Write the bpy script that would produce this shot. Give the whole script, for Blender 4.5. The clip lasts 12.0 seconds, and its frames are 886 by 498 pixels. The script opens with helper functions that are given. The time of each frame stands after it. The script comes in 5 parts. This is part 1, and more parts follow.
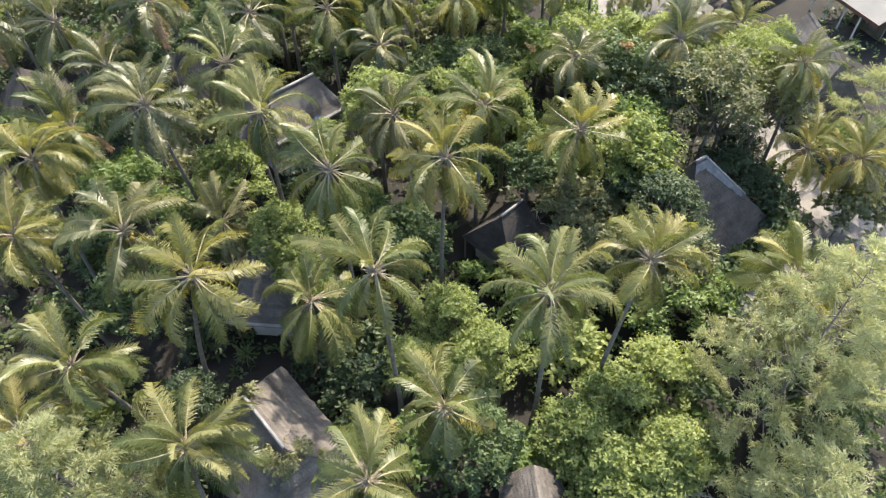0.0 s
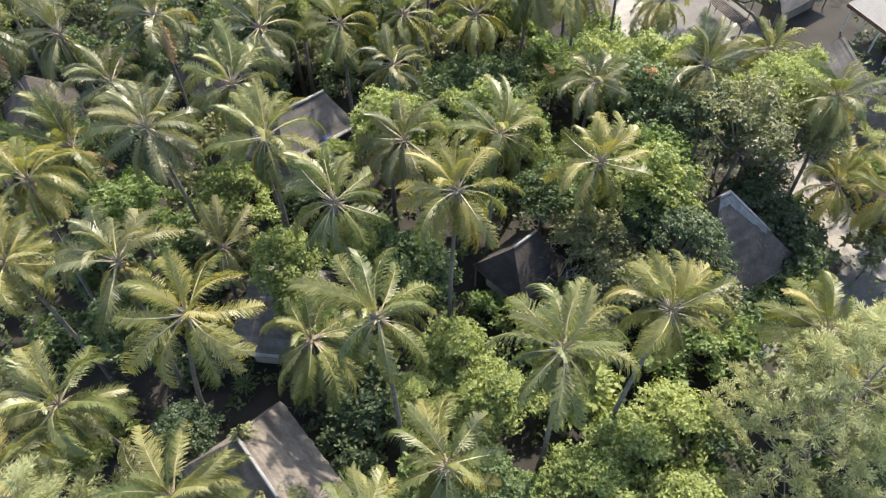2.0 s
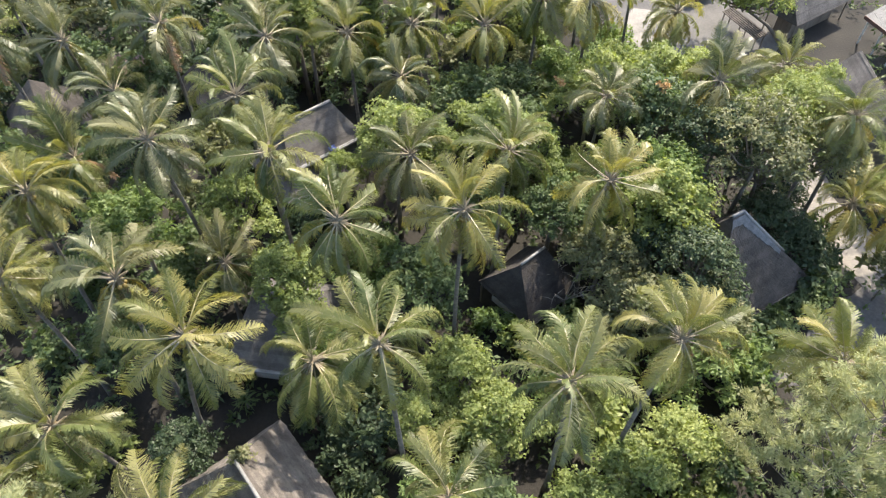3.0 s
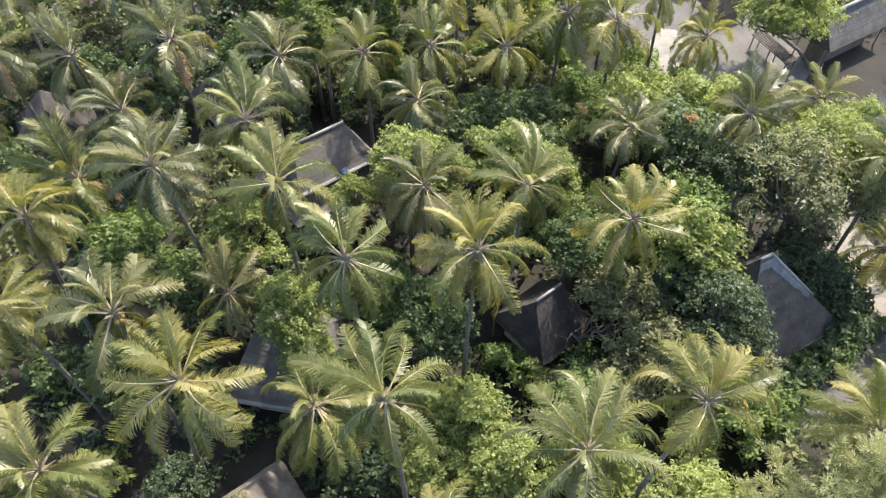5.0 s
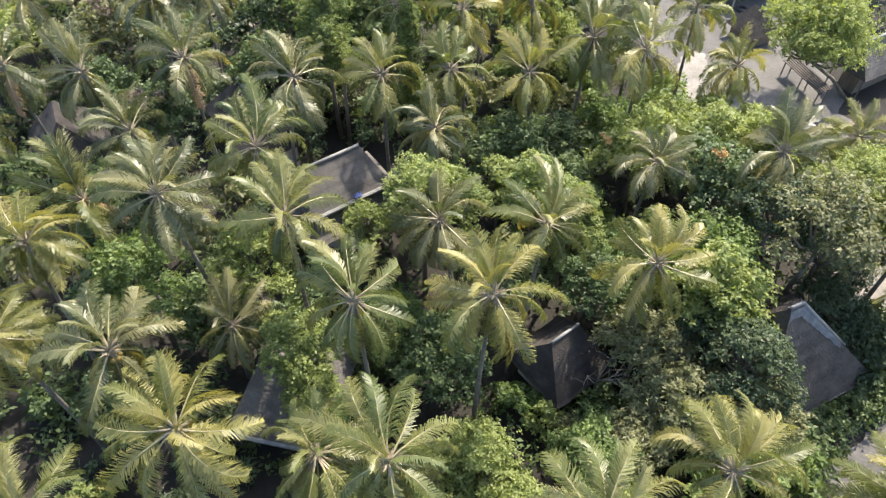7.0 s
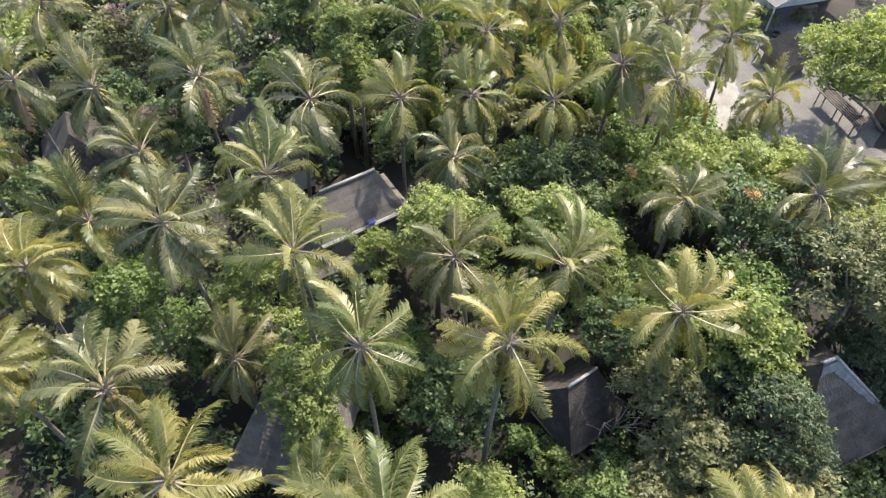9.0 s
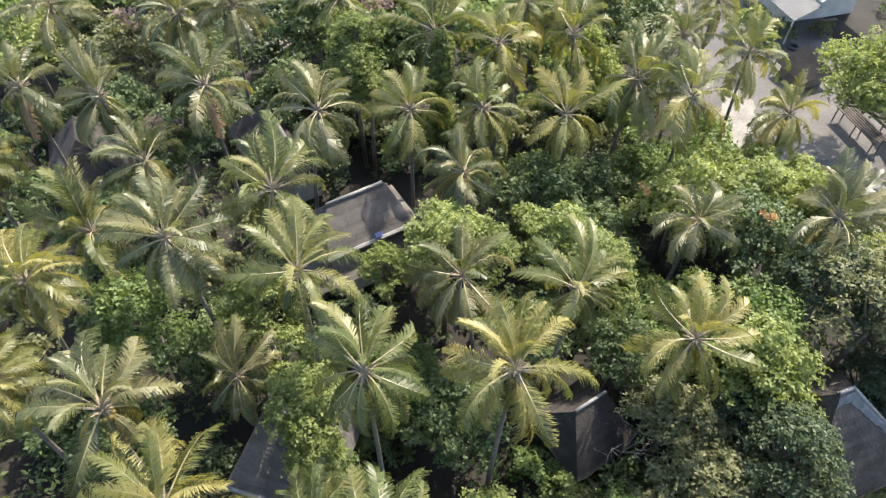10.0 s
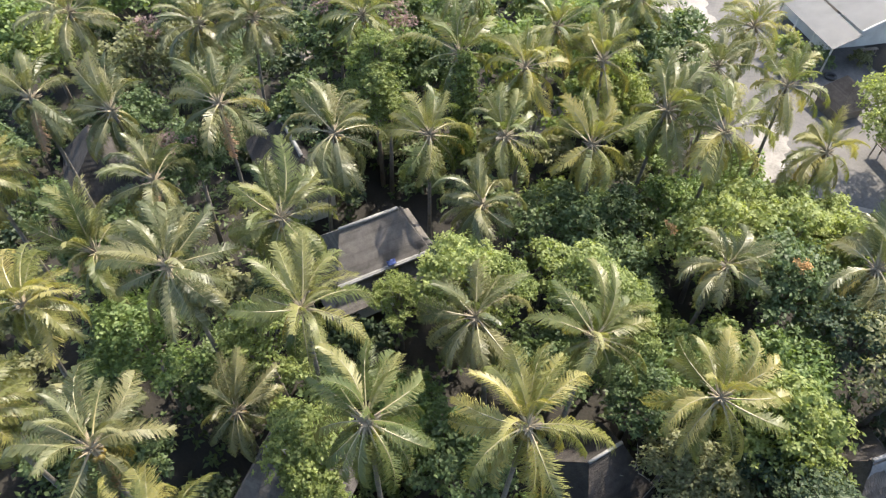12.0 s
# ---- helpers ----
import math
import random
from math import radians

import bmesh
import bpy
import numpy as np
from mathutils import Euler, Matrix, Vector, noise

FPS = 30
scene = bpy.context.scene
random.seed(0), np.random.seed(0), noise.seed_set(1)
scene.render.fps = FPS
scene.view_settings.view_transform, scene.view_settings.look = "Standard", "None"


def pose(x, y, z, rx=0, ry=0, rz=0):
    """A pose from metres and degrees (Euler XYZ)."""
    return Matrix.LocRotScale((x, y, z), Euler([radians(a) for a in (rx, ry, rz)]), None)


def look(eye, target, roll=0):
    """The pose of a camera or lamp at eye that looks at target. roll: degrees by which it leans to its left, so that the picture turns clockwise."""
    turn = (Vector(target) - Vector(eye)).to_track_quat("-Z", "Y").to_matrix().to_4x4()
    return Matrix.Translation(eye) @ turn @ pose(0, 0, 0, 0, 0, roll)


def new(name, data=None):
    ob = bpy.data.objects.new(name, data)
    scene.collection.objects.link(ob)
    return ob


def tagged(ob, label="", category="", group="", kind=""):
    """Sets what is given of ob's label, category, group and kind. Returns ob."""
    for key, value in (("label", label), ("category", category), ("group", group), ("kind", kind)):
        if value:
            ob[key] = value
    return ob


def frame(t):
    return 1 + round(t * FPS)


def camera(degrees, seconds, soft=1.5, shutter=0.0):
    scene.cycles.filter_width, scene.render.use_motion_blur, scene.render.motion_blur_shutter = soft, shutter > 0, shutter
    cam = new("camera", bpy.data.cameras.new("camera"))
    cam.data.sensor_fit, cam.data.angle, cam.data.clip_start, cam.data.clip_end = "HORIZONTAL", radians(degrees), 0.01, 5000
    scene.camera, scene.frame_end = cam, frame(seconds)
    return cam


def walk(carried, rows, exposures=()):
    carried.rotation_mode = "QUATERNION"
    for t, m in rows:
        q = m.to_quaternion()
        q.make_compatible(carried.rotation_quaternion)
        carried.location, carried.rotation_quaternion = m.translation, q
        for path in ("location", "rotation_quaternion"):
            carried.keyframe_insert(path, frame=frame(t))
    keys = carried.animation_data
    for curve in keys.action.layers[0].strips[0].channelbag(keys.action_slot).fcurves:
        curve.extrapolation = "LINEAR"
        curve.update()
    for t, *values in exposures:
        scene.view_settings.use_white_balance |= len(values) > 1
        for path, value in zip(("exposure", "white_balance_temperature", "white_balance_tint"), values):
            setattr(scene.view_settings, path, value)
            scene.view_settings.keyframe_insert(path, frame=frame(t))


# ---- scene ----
cam = camera(66.0, 12.0, soft=1.25)
# seconds, x, y, height above the first eye, yaw, pitch, roll
EYE = 41.33
ROWS = [
    (0.0, 0.000, 0.000, 0.000, 0.000, -50.201, -1.318),
    (1.0, 0.116, 1.479, -0.008, 0.773, -50.302, -1.061),
    (2.0, 0.181, 2.923, -0.017, 1.575, -50.350, -0.831),
    (3.0, 0.199, 4.333, -0.027, 2.409, -50.351, -0.620),
    (4.0, 0.176, 5.713, -0.038, 3.275, -50.312, -0.423),
    (5.0, 0.119, 7.065, -0.051, 4.176, -50.242, -0.231),
    (6.0, 0.032, 8.392, -0.066, 5.113, -50.146, -0.037),
    (7.0, -0.078, 9.696, -0.085, 6.087, -50.033, 0.166),
    (8.0, -0.207, 10.981, -0.107, 7.101, -49.910, 0.385),
    (9.0, -0.348, 12.249, -0.133, 8.154, -49.784, 0.627),
    (10.0, -0.497, 13.503, -0.164, 9.250, -49.662, 0.900),
    (11.0, -0.647, 14.746, -0.201, 10.388, -49.551, 1.210),
    (12.0, -0.792, 15.980, -0.243, 11.572, -49.459, 1.566),
]
walk(cam, [(t, pose(x, y, EYE + z, 90 + pitch, 0, yaw) @ pose(0, 0, 0, 0, 0, roll)) for t, x, y, z, yaw, pitch, roll in ROWS])

# ---- world, sun, exposure ----
SUN_AZ, SUN_EL = 24.0, 53.0          # degrees right of the first view, above the horizon
world = bpy.data.worlds.new("sky")
scene.world = world
world.use_nodes = True
wn = world.node_tree
sky = wn.nodes.new("ShaderNodeTexSky")
sky.sky_type = "NISHITA"
sky.sun_disc = False
sky.sun_elevation = radians(SUN_EL)
sky.sun_rotation = radians(SUN_AZ)
sky.dust_density = 2.0
wn.nodes["Background"].inputs[1].default_value = 0.15
wn.links.new(sky.outputs[0], wn.nodes["Background"].inputs[0])

sun_data = bpy.data.lights.new("sun", "SUN")
sun_data.energy, sun_data.angle, sun_data.color = 3.45, radians(0.6), (1.0, 0.9, 0.76)
sun = new("sun", sun_data)
sa, se = radians(SUN_AZ), radians(SUN_EL)
SUN_DIR = Vector((math.sin(sa) * math.cos(se), math.cos(sa) * math.cos(se), math.sin(se)))
sun.matrix_world = look(SUN_DIR * 120, (0, 0, 0))
scene.view_settings.exposure = 1.78


# ---- materials ----
def nodes_of(name):
    m = bpy.data.materials.new(name)
    m.use_nodes = True
    return m, m.node_tree.nodes, m.node_tree.links, m.node_tree.nodes["Principled BSDF"]


def ramp(nodes, stops):
    r = nodes.new("ShaderNodeValToRGB")
    while len(r.color_ramp.elements) < len(stops):
        r.color_ramp.elements.new(0.5)
    for e, (p, c) in zip(r.color_ramp.elements, stops):
        e.position, e.color = p, (*c, 1)
    return r


def leaf_material(name, dark, mid, light, rough=0.42, through_fac=0.35, glow=(1.25, 1.3, 0.6), per_object=False):
    """Leaf skin: colour varies from leaf to leaf, light shines through it."""
    dark, mid, light = [(c[0] * (1.19 if per_object else 1.1), c[1], c[2] * (1.1 if per_object else 1.16)) for c in (dark, mid, light)]
    m, n, l, p = nodes_of(name)
    geo = n.new("ShaderNodeNewGeometry")
    obj = n.new("ShaderNodeObjectInfo")
    tex = n.new("ShaderNodeTexCoord")
    noi = n.new("ShaderNodeTexNoise")
    noi.inputs["Scale"].default_value = 1.1
    noi.inputs["Detail"].default_value = 3
    l.new(tex.outputs["Object"], noi.inputs["Vector"])
    a = n.new("ShaderNodeMath"); a.operation = "MULTIPLY_ADD"
    a.inputs[1].default_value = 0.22 if per_object else 0.38
    l.new(geo.outputs["Random Per Island"], a.inputs[0])
    b = n.new("ShaderNodeMath"); b.operation = "MULTIPLY_ADD"
    b.inputs[1].default_value = 0.68 if per_object else 0.3
    l.new(obj.outputs["Random"], b.inputs[0])
    c = n.new("ShaderNodeMath"); c.operation = "MULTIPLY"
    c.inputs[1].default_value = 0.35 if per_object else 0.5
    l.new(noi.outputs["Fac"], c.inputs[0])
    l.new(c.outputs[0], b.inputs[2])
    l.new(b.outputs[0], a.inputs[2])
    r = ramp(n, [(0.12, dark), (0.5, mid), (0.95, light)])
    l.new(a.outputs[0], r.inputs["Fac"])
    l.new(r.outputs["Color"], p.inputs["Base Color"])
    p.inputs["Roughness"].default_value = rough
    p.inputs["Specular IOR Level"].default_value = 0.48 if per_object else 0.26
    tr = n.new("ShaderNodeBsdfTranslucent")
    mul = n.new("ShaderNodeMix"); mul.data_type = "RGBA"; mul.blend_type = "MULTIPLY"
    mul.inputs["Factor"].default_value = 1.0
    l.new(r.outputs["Color"], mul.inputs["A"])
    mul.inputs["B"].default_value = (*glow, 1)
    l.new(mul.outputs["Result"], tr.inputs["Color"])
    mix = n.new("ShaderNodeMixShader")
    mix.inputs[0].default_value = through_fac
    l.new(p.outputs[0], mix.inputs[1]); l.new(tr.outputs[0], mix.inputs[2])
    l.new(mix.outputs[0], n["Material Output"].inputs["Surface"])
    return m


def rough_material(name, dark, light, scale=2.0, rough=0.85, bump=0.3, fine=18.0, stretch=(1, 1, 1), metal=0.0, span=0.18):
    """Two scales of mottling and a fine relief."""
    m, n, l, p = nodes_of(name)
    tex = n.new("ShaderNodeTexCoord")
    mp = n.new("ShaderNodeMapping")
    mp.inputs["Scale"].default_value = stretch
    l.new(tex.outputs["Object"], mp.inputs["Vector"])
    big, small = n.new("ShaderNodeTexNoise"), n.new("ShaderNodeTexNoise")
    big.inputs["Scale"].default_value, big.inputs["Detail"].default_value = scale, 5
    small.inputs["Scale"].default_value, small.inputs["Detail"].default_value = fine, 6
    l.new(mp.outputs[0], big.inputs["Vector"]); l.new(mp.outputs[0], small.inputs["Vector"])
    add = n.new("ShaderNodeMath"); add.operation = "MULTIPLY_ADD"
    add.inputs[1].default_value = 0.6
    half = n.new("ShaderNodeMath"); half.operation = "MULTIPLY"
    half.inputs[1].default_value = 0.4
    l.new(small.outputs["Fac"], half.inputs[0])
    l.new(big.outputs["Fac"], add.inputs[0]); l.new(half.outputs[0], add.inputs[2])
    r = ramp(n, [(0.5 - span, dark), (0.5 + span, light)])
    l.new(add.outputs[0], r.inputs["Fac"])
    l.new(r.outputs["Color"], p.inputs["Base Color"])
    p.inputs["Roughness"].default_value, p.inputs["Metallic"].default_value = rough, metal
    bm_ = n.new("ShaderNodeBump")
    bm_.inputs["Strength"].default_value, bm_.inputs["Distance"].default_value = bump, 0.05
    l.new(small.outputs["Fac"], bm_.inputs["Height"])
    l.new(bm_.outputs[0], p.inputs["Normal"])
    return m


def thatch_material(name, dark, light, fine=24.0):
    """Weathered thatch: blotches, fine straw relief, and a tone of its own for each course."""
    m = rough_material(name, dark, light, 0.8, 0.95, 0.9, fine, span=0.11)
    n, l = m.node_tree.nodes, m.node_tree.links
    p = n["Principled BSDF"]
    source = p.inputs["Base Color"].links[0].from_socket
    info, mid = n.new("ShaderNodeObjectInfo"), n.new("ShaderNodeTexNoise")
    tex = n.new("ShaderNodeTexCoord")
    l.new(tex.outputs["Object"], mid.inputs["Vector"])
    mid.inputs["Scale"].default_value, mid.inputs["Detail"].default_value = 3.5, 4
    a = n.new("ShaderNodeMath"); a.operation = "MULTIPLY_ADD"
    a.inputs[1].default_value, a.inputs[2].default_value = 0.32, 0.47
    b = n.new("ShaderNodeMath"); b.operation = "MULTIPLY_ADD"
    b.inputs[1].default_value = 0.75
    l.new(info.outputs["Random"], a.inputs[0])
    l.new(mid.outputs["Fac"], b.inputs[0]); l.new(a.outputs[0], b.inputs[2])
    mul = n.new("ShaderNodeMix"); mul.data_type = "RGBA"; mul.blend_type = "MULTIPLY"
    mul.inputs["Factor"].default_value = 1.0
    l.new(source, mul.inputs["A"]); l.new(b.outputs[0], mul.inputs["B"])
    l.new(mul.outputs["Result"], p.inputs["Base Color"])
    return m


M_FROND = [
    leaf_material("frond_green", (0.05, 0.085, 0.025), (0.11, 0.15, 0.045), (0.2, 0.225, 0.08), 0.4, 0.36, per_object=True),
    leaf_material("frond_yellow", (0.08, 0.115, 0.03), (0.155, 0.19, 0.056), (0.265, 0.275, 0.09), 0.41, 0.38, per_object=True),
    leaf_material("frond_olive", (0.05, 0.076, 0.03), (0.1, 0.13, 0.052), (0.185, 0.205, 0.088), 0.38, 0.33, per_object=True),
]
M_GOLD = leaf_material("frond_gold", (0.12, 0.14, 0.03), (0.22, 0.225, 0.05), (0.33, 0.31, 0.075), 0.45, 0.36, (1.15, 1.12, 0.6), True)
M_RACHIS = rough_material("frond_midrib", (0.16, 0.145, 0.065), (0.31, 0.275, 0.14), 3, 0.45, 0.1)
M_DRYFROND = leaf_material("frond_dry", (0.14, 0.1, 0.055), (0.25, 0.19, 0.1), (0.36, 0.28, 0.16), 0.6, 0.25, (1.1, 1.0, 0.8), True)
M_PALMTRUNK = rough_material("palm_bark", (0.075, 0.067, 0.058), (0.2, 0.18, 0.155), 1.5, 0.85, 0.5, 14, (1, 1, 3))
M_FIBRE = rough_material("palm_fibre", (0.12, 0.095, 0.06), (0.31, 0.26, 0.175), 4, 0.9, 0.6)
M_NUT = rough_material("coconut_husk", (0.13, 0.11, 0.03), (0.3, 0.2, 0.05), 3, 0.45, 0.1)
M_BARK = rough_material("tree_bark", (0.08, 0.065, 0.05), (0.22, 0.19, 0.155), 2, 0.9, 0.6, 16, (1, 1, 0.4))
M_LEAF = {
    "light": leaf_material("leaf_light", (0.062, 0.1, 0.03), (0.158, 0.215, 0.06), (0.3, 0.36, 0.115), 0.5, 0.43),
    "bright": leaf_material("leaf_bright", (0.045, 0.085, 0.026), (0.11, 0.175, 0.05), (0.22, 0.3, 0.095), 0.5, 0.43),
    "dark": leaf_material("leaf_dark", (0.036, 0.064, 0.025), (0.075, 0.12, 0.042), (0.13, 0.18, 0.065), 0.5, 0.32),
    "olive": leaf_material("leaf_olive", (0.062, 0.082, 0.036), (0.122, 0.145, 0.06), (0.2, 0.215, 0.095), 0.52, 0.34),
    # darker leaf copy: shade among the trees and shrubs is put into the colour
    "deep": leaf_material("leaf_shaded", (0.018, 0.034, 0.016), (0.04, 0.068, 0.03), (0.085, 0.12, 0.05), 0.5, 0.26),
}
M_NEEDLE = leaf_material("casuarina_needle", (0.19, 0.23, 0.1), (0.3, 0.345, 0.155), (0.4, 0.44, 0.22), 0.6, 0.52, (1.1, 1.12, 0.82))
M_PINK = leaf_material("blossom_pink", (0.165, 0.12, 0.085), (0.24, 0.18, 0.135), (0.31, 0.245, 0.185), 0.6, 0.3, (1, 1, 1))
M_ORANGE = leaf_material("blossom_orange", (0.27, 0.17, 0.05), (0.36, 0.24, 0.08), (0.44, 0.31, 0.12), 0.55, 0.3, (1, 1, 1))
M_THATCH = thatch_material("thatch_weathered", (0.042, 0.036, 0.032), (0.096, 0.082, 0.071))
# Darkest thatch: shade on the small hut and the grove hut is in this colour.
M_THATCH_DARK = thatch_material("thatch_dark", (0.022, 0.019, 0.017), (0.055, 0.048, 0.043))
M_THATCH_NEW = thatch_material("thatch_straw", (0.07, 0.061, 0.053), (0.16, 0.139, 0.119))
M_THATCH_GREY = thatch_material("thatch_grey", (0.07, 0.064, 0.059), (0.132, 0.12, 0.109))
# Yard sand: the shade lying on it is put into this grey.
M_YARD = rough_material("grey_sand", (0.055, 0.053, 0.051), (0.128, 0.12, 0.11), 0.3, 0.95, 0.4, 4)
M_APRON = rough_material("thatch_apron", (0.085, 0.088, 0.095), (0.2, 0.205, 0.215), 1.2, 0.85, 0.5, 20, span=0.12)
# Paler copy of the yard sand: sunlight on it is put into the colour.
M_SUNPATCH = rough_material("sunlit_sand", (0.13, 0.12, 0.106), (0.27, 0.25, 0.22), 0.5, 0.95, 0.4, 5)
M_FASCIA = rough_material("brown_paint", (0.1, 0.05, 0.035), (0.2, 0.11, 0.08), 2, 0.7, 0.2)
M_CAP = rough_material("ridge_cap", (0.12, 0.118, 0.115), (0.28, 0.275, 0.265), 1.5, 0.7, 0.4)
M_WALL = rough_material("limewash", (0.5, 0.47, 0.42), (0.78, 0.75, 0.69), 0.8, 0.9, 0.2)
# Litter darker than its own tone: shade in the gaps is put into the colour.
M_SOIL = rough_material("shaded_litter", (0.01, 0.009, 0.007), (0.029, 0.025, 0.019), 0.35, 0.95, 0.7, 5)
M_SAND = rough_material("sand", (0.12, 0.11, 0.1), (0.25, 0.225, 0.19), 0.25, 0.95, 0.4, 4)
M_TILE = rough_material("roof_sheet", (0.05, 0.053, 0.056), (0.098, 0.102, 0.106), 0.5, 0.6, 0.2)
M_WOOD = rough_material("weathered_wood", (0.1, 0.08, 0.06), (0.24, 0.2, 0.16), 2, 0.8, 0.4, 20, (1, 1, 0.2))
M_RUBBER = rough_material("rubber", (0.02, 0.02, 0.02), (0.05, 0.05, 0.05), 4, 0.8, 0.2)
M_BLUE = rough_material("blue_sheet", (0.03, 0.05, 0.16), (0.05, 0.08, 0.25), 3, 0.5, 0.2)


# ---- builders ----
def mesh_from(name, verts, faces, mats, index=None, smooth=False):
    me = bpy.data.meshes.new(name)
    me.from_pydata([tuple(v) for v in verts], [], faces)
    for m in (mats if isinstance(mats, (list, tuple)) else [mats]):
        me.materials.append(m)
    if index is not None:
        me.polygons.foreach_set("material_index", index)
    if smooth:
        me.polygons.foreach_set("use_smooth", [True] * len(me.polygons))
    me.update()
    return me


def part_me(name, me, parent, label="", m=None):
    ob = new(name, me)
    ob.parent = parent
    if m is not None:
        ob.matrix_basis = m
    if label:
        tagged(ob, label)
    return ob


def part(name, bm, material, parent, label=""):
    me = bpy.data.meshes.new(name)
    bm.to_mesh(me)
    bm.free()
    me.materials.append(material)
    return part_me(name, me, parent, label)


def tube(path, radii, sides=8, cap=True):
    """Vertices and faces of a tapered tube along a path."""
    path = [Vector(p) for p in path]
    verts, faces = [], []
    for i, p in enumerate(path):
        d = (path[min(i + 1, len(path) - 1)] - path[max(i - 1, 0)]).normalized()
        side = d.cross(Vector((0.31, 0.95, 0.05)))
        side.normalize()
        up = side.cross(d)
        for k in range(sides):
            a = 2 * math.pi * k / sides
            verts.append(p + (side * math.cos(a) + up * math.sin(a)) * radii[i])
    for i in range(len(path) - 1):
        for k in range(sides):
            a, b = i * sides + k, i * sides + (k + 1) % sides
            faces.append((a, b, b + sides, a + sides))
    if cap:
        faces.append(tuple(range(sides))[::-1])
        faces.append(tuple(range((len(path) - 1) * sides, len(path) * sides)))
    return verts, faces


def merge(*pieces):
    verts, faces, index = [], [], []
    for k, (v, f) in enumerate(pieces):
        o = len(verts)
        verts += list(v)
        faces += [tuple(i + o for i in q) for q in f]
        index += [k] * len(f)
    return verts, faces, index


# ---- palms ----
FROND_TIP = {}


def frond_mesh(rng, length, rise, droop, hang, mat, n=118, name="frond", gaps=0.08):
    """One feather leaf from the origin out along x: a bowed midrib with two rows of hanging leaflets."""
    steps = 24
    pts = [Vector((0, 0, 0))]
    side_bow = rng.uniform(-0.55, 0.55)
    for i in range(steps):
        s = (i + 0.5) / steps
        e = rise - droop * s ** 2.0
        y = side_bow * s
        pts.append(pts[-1] + Vector((math.cos(e) * math.cos(y), math.cos(e) * math.sin(y), math.sin(e))) * (length / steps))
    rad = [0.062 * (1 - 0.9 * (i / steps) ** 0.6) for i in range(steps + 1)]
    foot = tube(pts[:5:2], rad[:5:2], 5, False)
    stem = tube(pts[4:9:4] + pts[12::4], rad[4:9:4] + rad[12::4], 5, False)
    verts, faces = [], []
    twist = rng.uniform(-0.5, 0.5)
    for side in (-1, 1):
        clump, spread = 0.0, 0.0
        for k in range(n):
            if k % 6 == 0:
                clump, spread = rng.uniform(-0.2, 0.2), rng.uniform(0.7, 1.4)
            if rng.random() < gaps:
                continue
            s = 0.21 + 0.79 * (k + rng.uniform(0.2, 0.8)) / n
            f = s * steps
            i = min(int(f), steps - 1)
            p = pts[i].lerp(pts[i + 1], f - i)
            t = (pts[i + 1] - pts[i]).normalized()
            lat = Vector((0, 0, 1)).cross(t)
            lat.normalize()
            up = t.cross(lat)
            tw = twist * s
            lat2 = lat * math.cos(tw) + up * math.sin(tw)
            up2 = up * math.cos(tw) - lat * math.sin(tw)
            ll = length * 0.238 * min(1.0, 0.42 + 2.4 * (s - 0.12)) * (1.0 if s < 0.65 else 1.0 - 1.5 * (s - 0.65)) * rng.uniform(0.52, 1.22)
            fwd = 0.62 + 0.5 * s * s + clump * 0.8 + rng.uniform(-0.2, 0.2)
            h = hang * spread * (0.8 + 0.5 * s) * rng.uniform(0.6, 1.4) * (1.8 if rng.random() < 0.06 else 1.0)
            d0 = (t * fwd + lat2 * side + up2 * (0.26 - 0.22 * h)).normalized()
            d1 = (t * fwd * 0.8 + lat2 * side * 0.5 + Vector((0, 0, -1.3)) * h).normalized()
            w = (t * 0.95 + up2 * 0.3 * side).normalized() * 0.019 * (118 / n) ** 0.8 * rng.uniform(0.75, 1.2) * length / 3.9
            m1 = p + d0 * ll * 0.5
            e_ = m1 + d1 * ll * 0.5
            o = len(verts)
            verts += [p - w * 0.8, p + w * 0.8, m1 + w, m1 - w, e_]
            faces += [(o, o + 1, o + 2, o + 3), (o + 3, o + 2, o + 4)]
    v, f, idx = merge(foot, stem, (verts, faces))
    me = mesh_from(name, v, f, [M_FIBRE, M_RACHIS, mat], idx)
    FROND_TIP[me.name] = pts[-1].copy()
    return me


FROND_KINDS = {}
for tone in range(3):
    for far in (False, True):
        rng = random.Random(11 + tone)
        FROND_KINDS[(tone, far)] = {
            kind: [frond_mesh(rng, length, rise, rng.uniform(*droop), rng.uniform(*hang), M_FROND[tone], 78 if far else 118) for _ in range(count)]
            for kind, length, rise, droop, hang, count in (("young", 3.5, 0.2, (0.8, 1.4), (0.45, 0.8), 5), ("mid", 3.9, 0.28, (1.2, 1.95), (1.0, 1.6), 7), ("old", 3.9, 0.22, (0.9, 1.5), (1.2, 1.8), 5))}
rng = random.Random(5)
FROND_GOLD = [frond_mesh(rng, 3.7, 0.2, 1.1, 1.3, M_GOLD, 90, gaps=0.12) for _ in range(2)]
FROND_SKIRT = [[frond_mesh(rng, 3.4, 0.1, rng.uniform(0.4, 0.9), rng.uniform(0.9, 1.4), mat, 64, gaps=0.1) for _ in range(3)] for mat in M_FROND]
FROND_DRY = [frond_mesh(rng, 3.2, 0.1, 0.7, 1.2, M_DRYFROND, 70, gaps=0.25) for _ in range(2)]


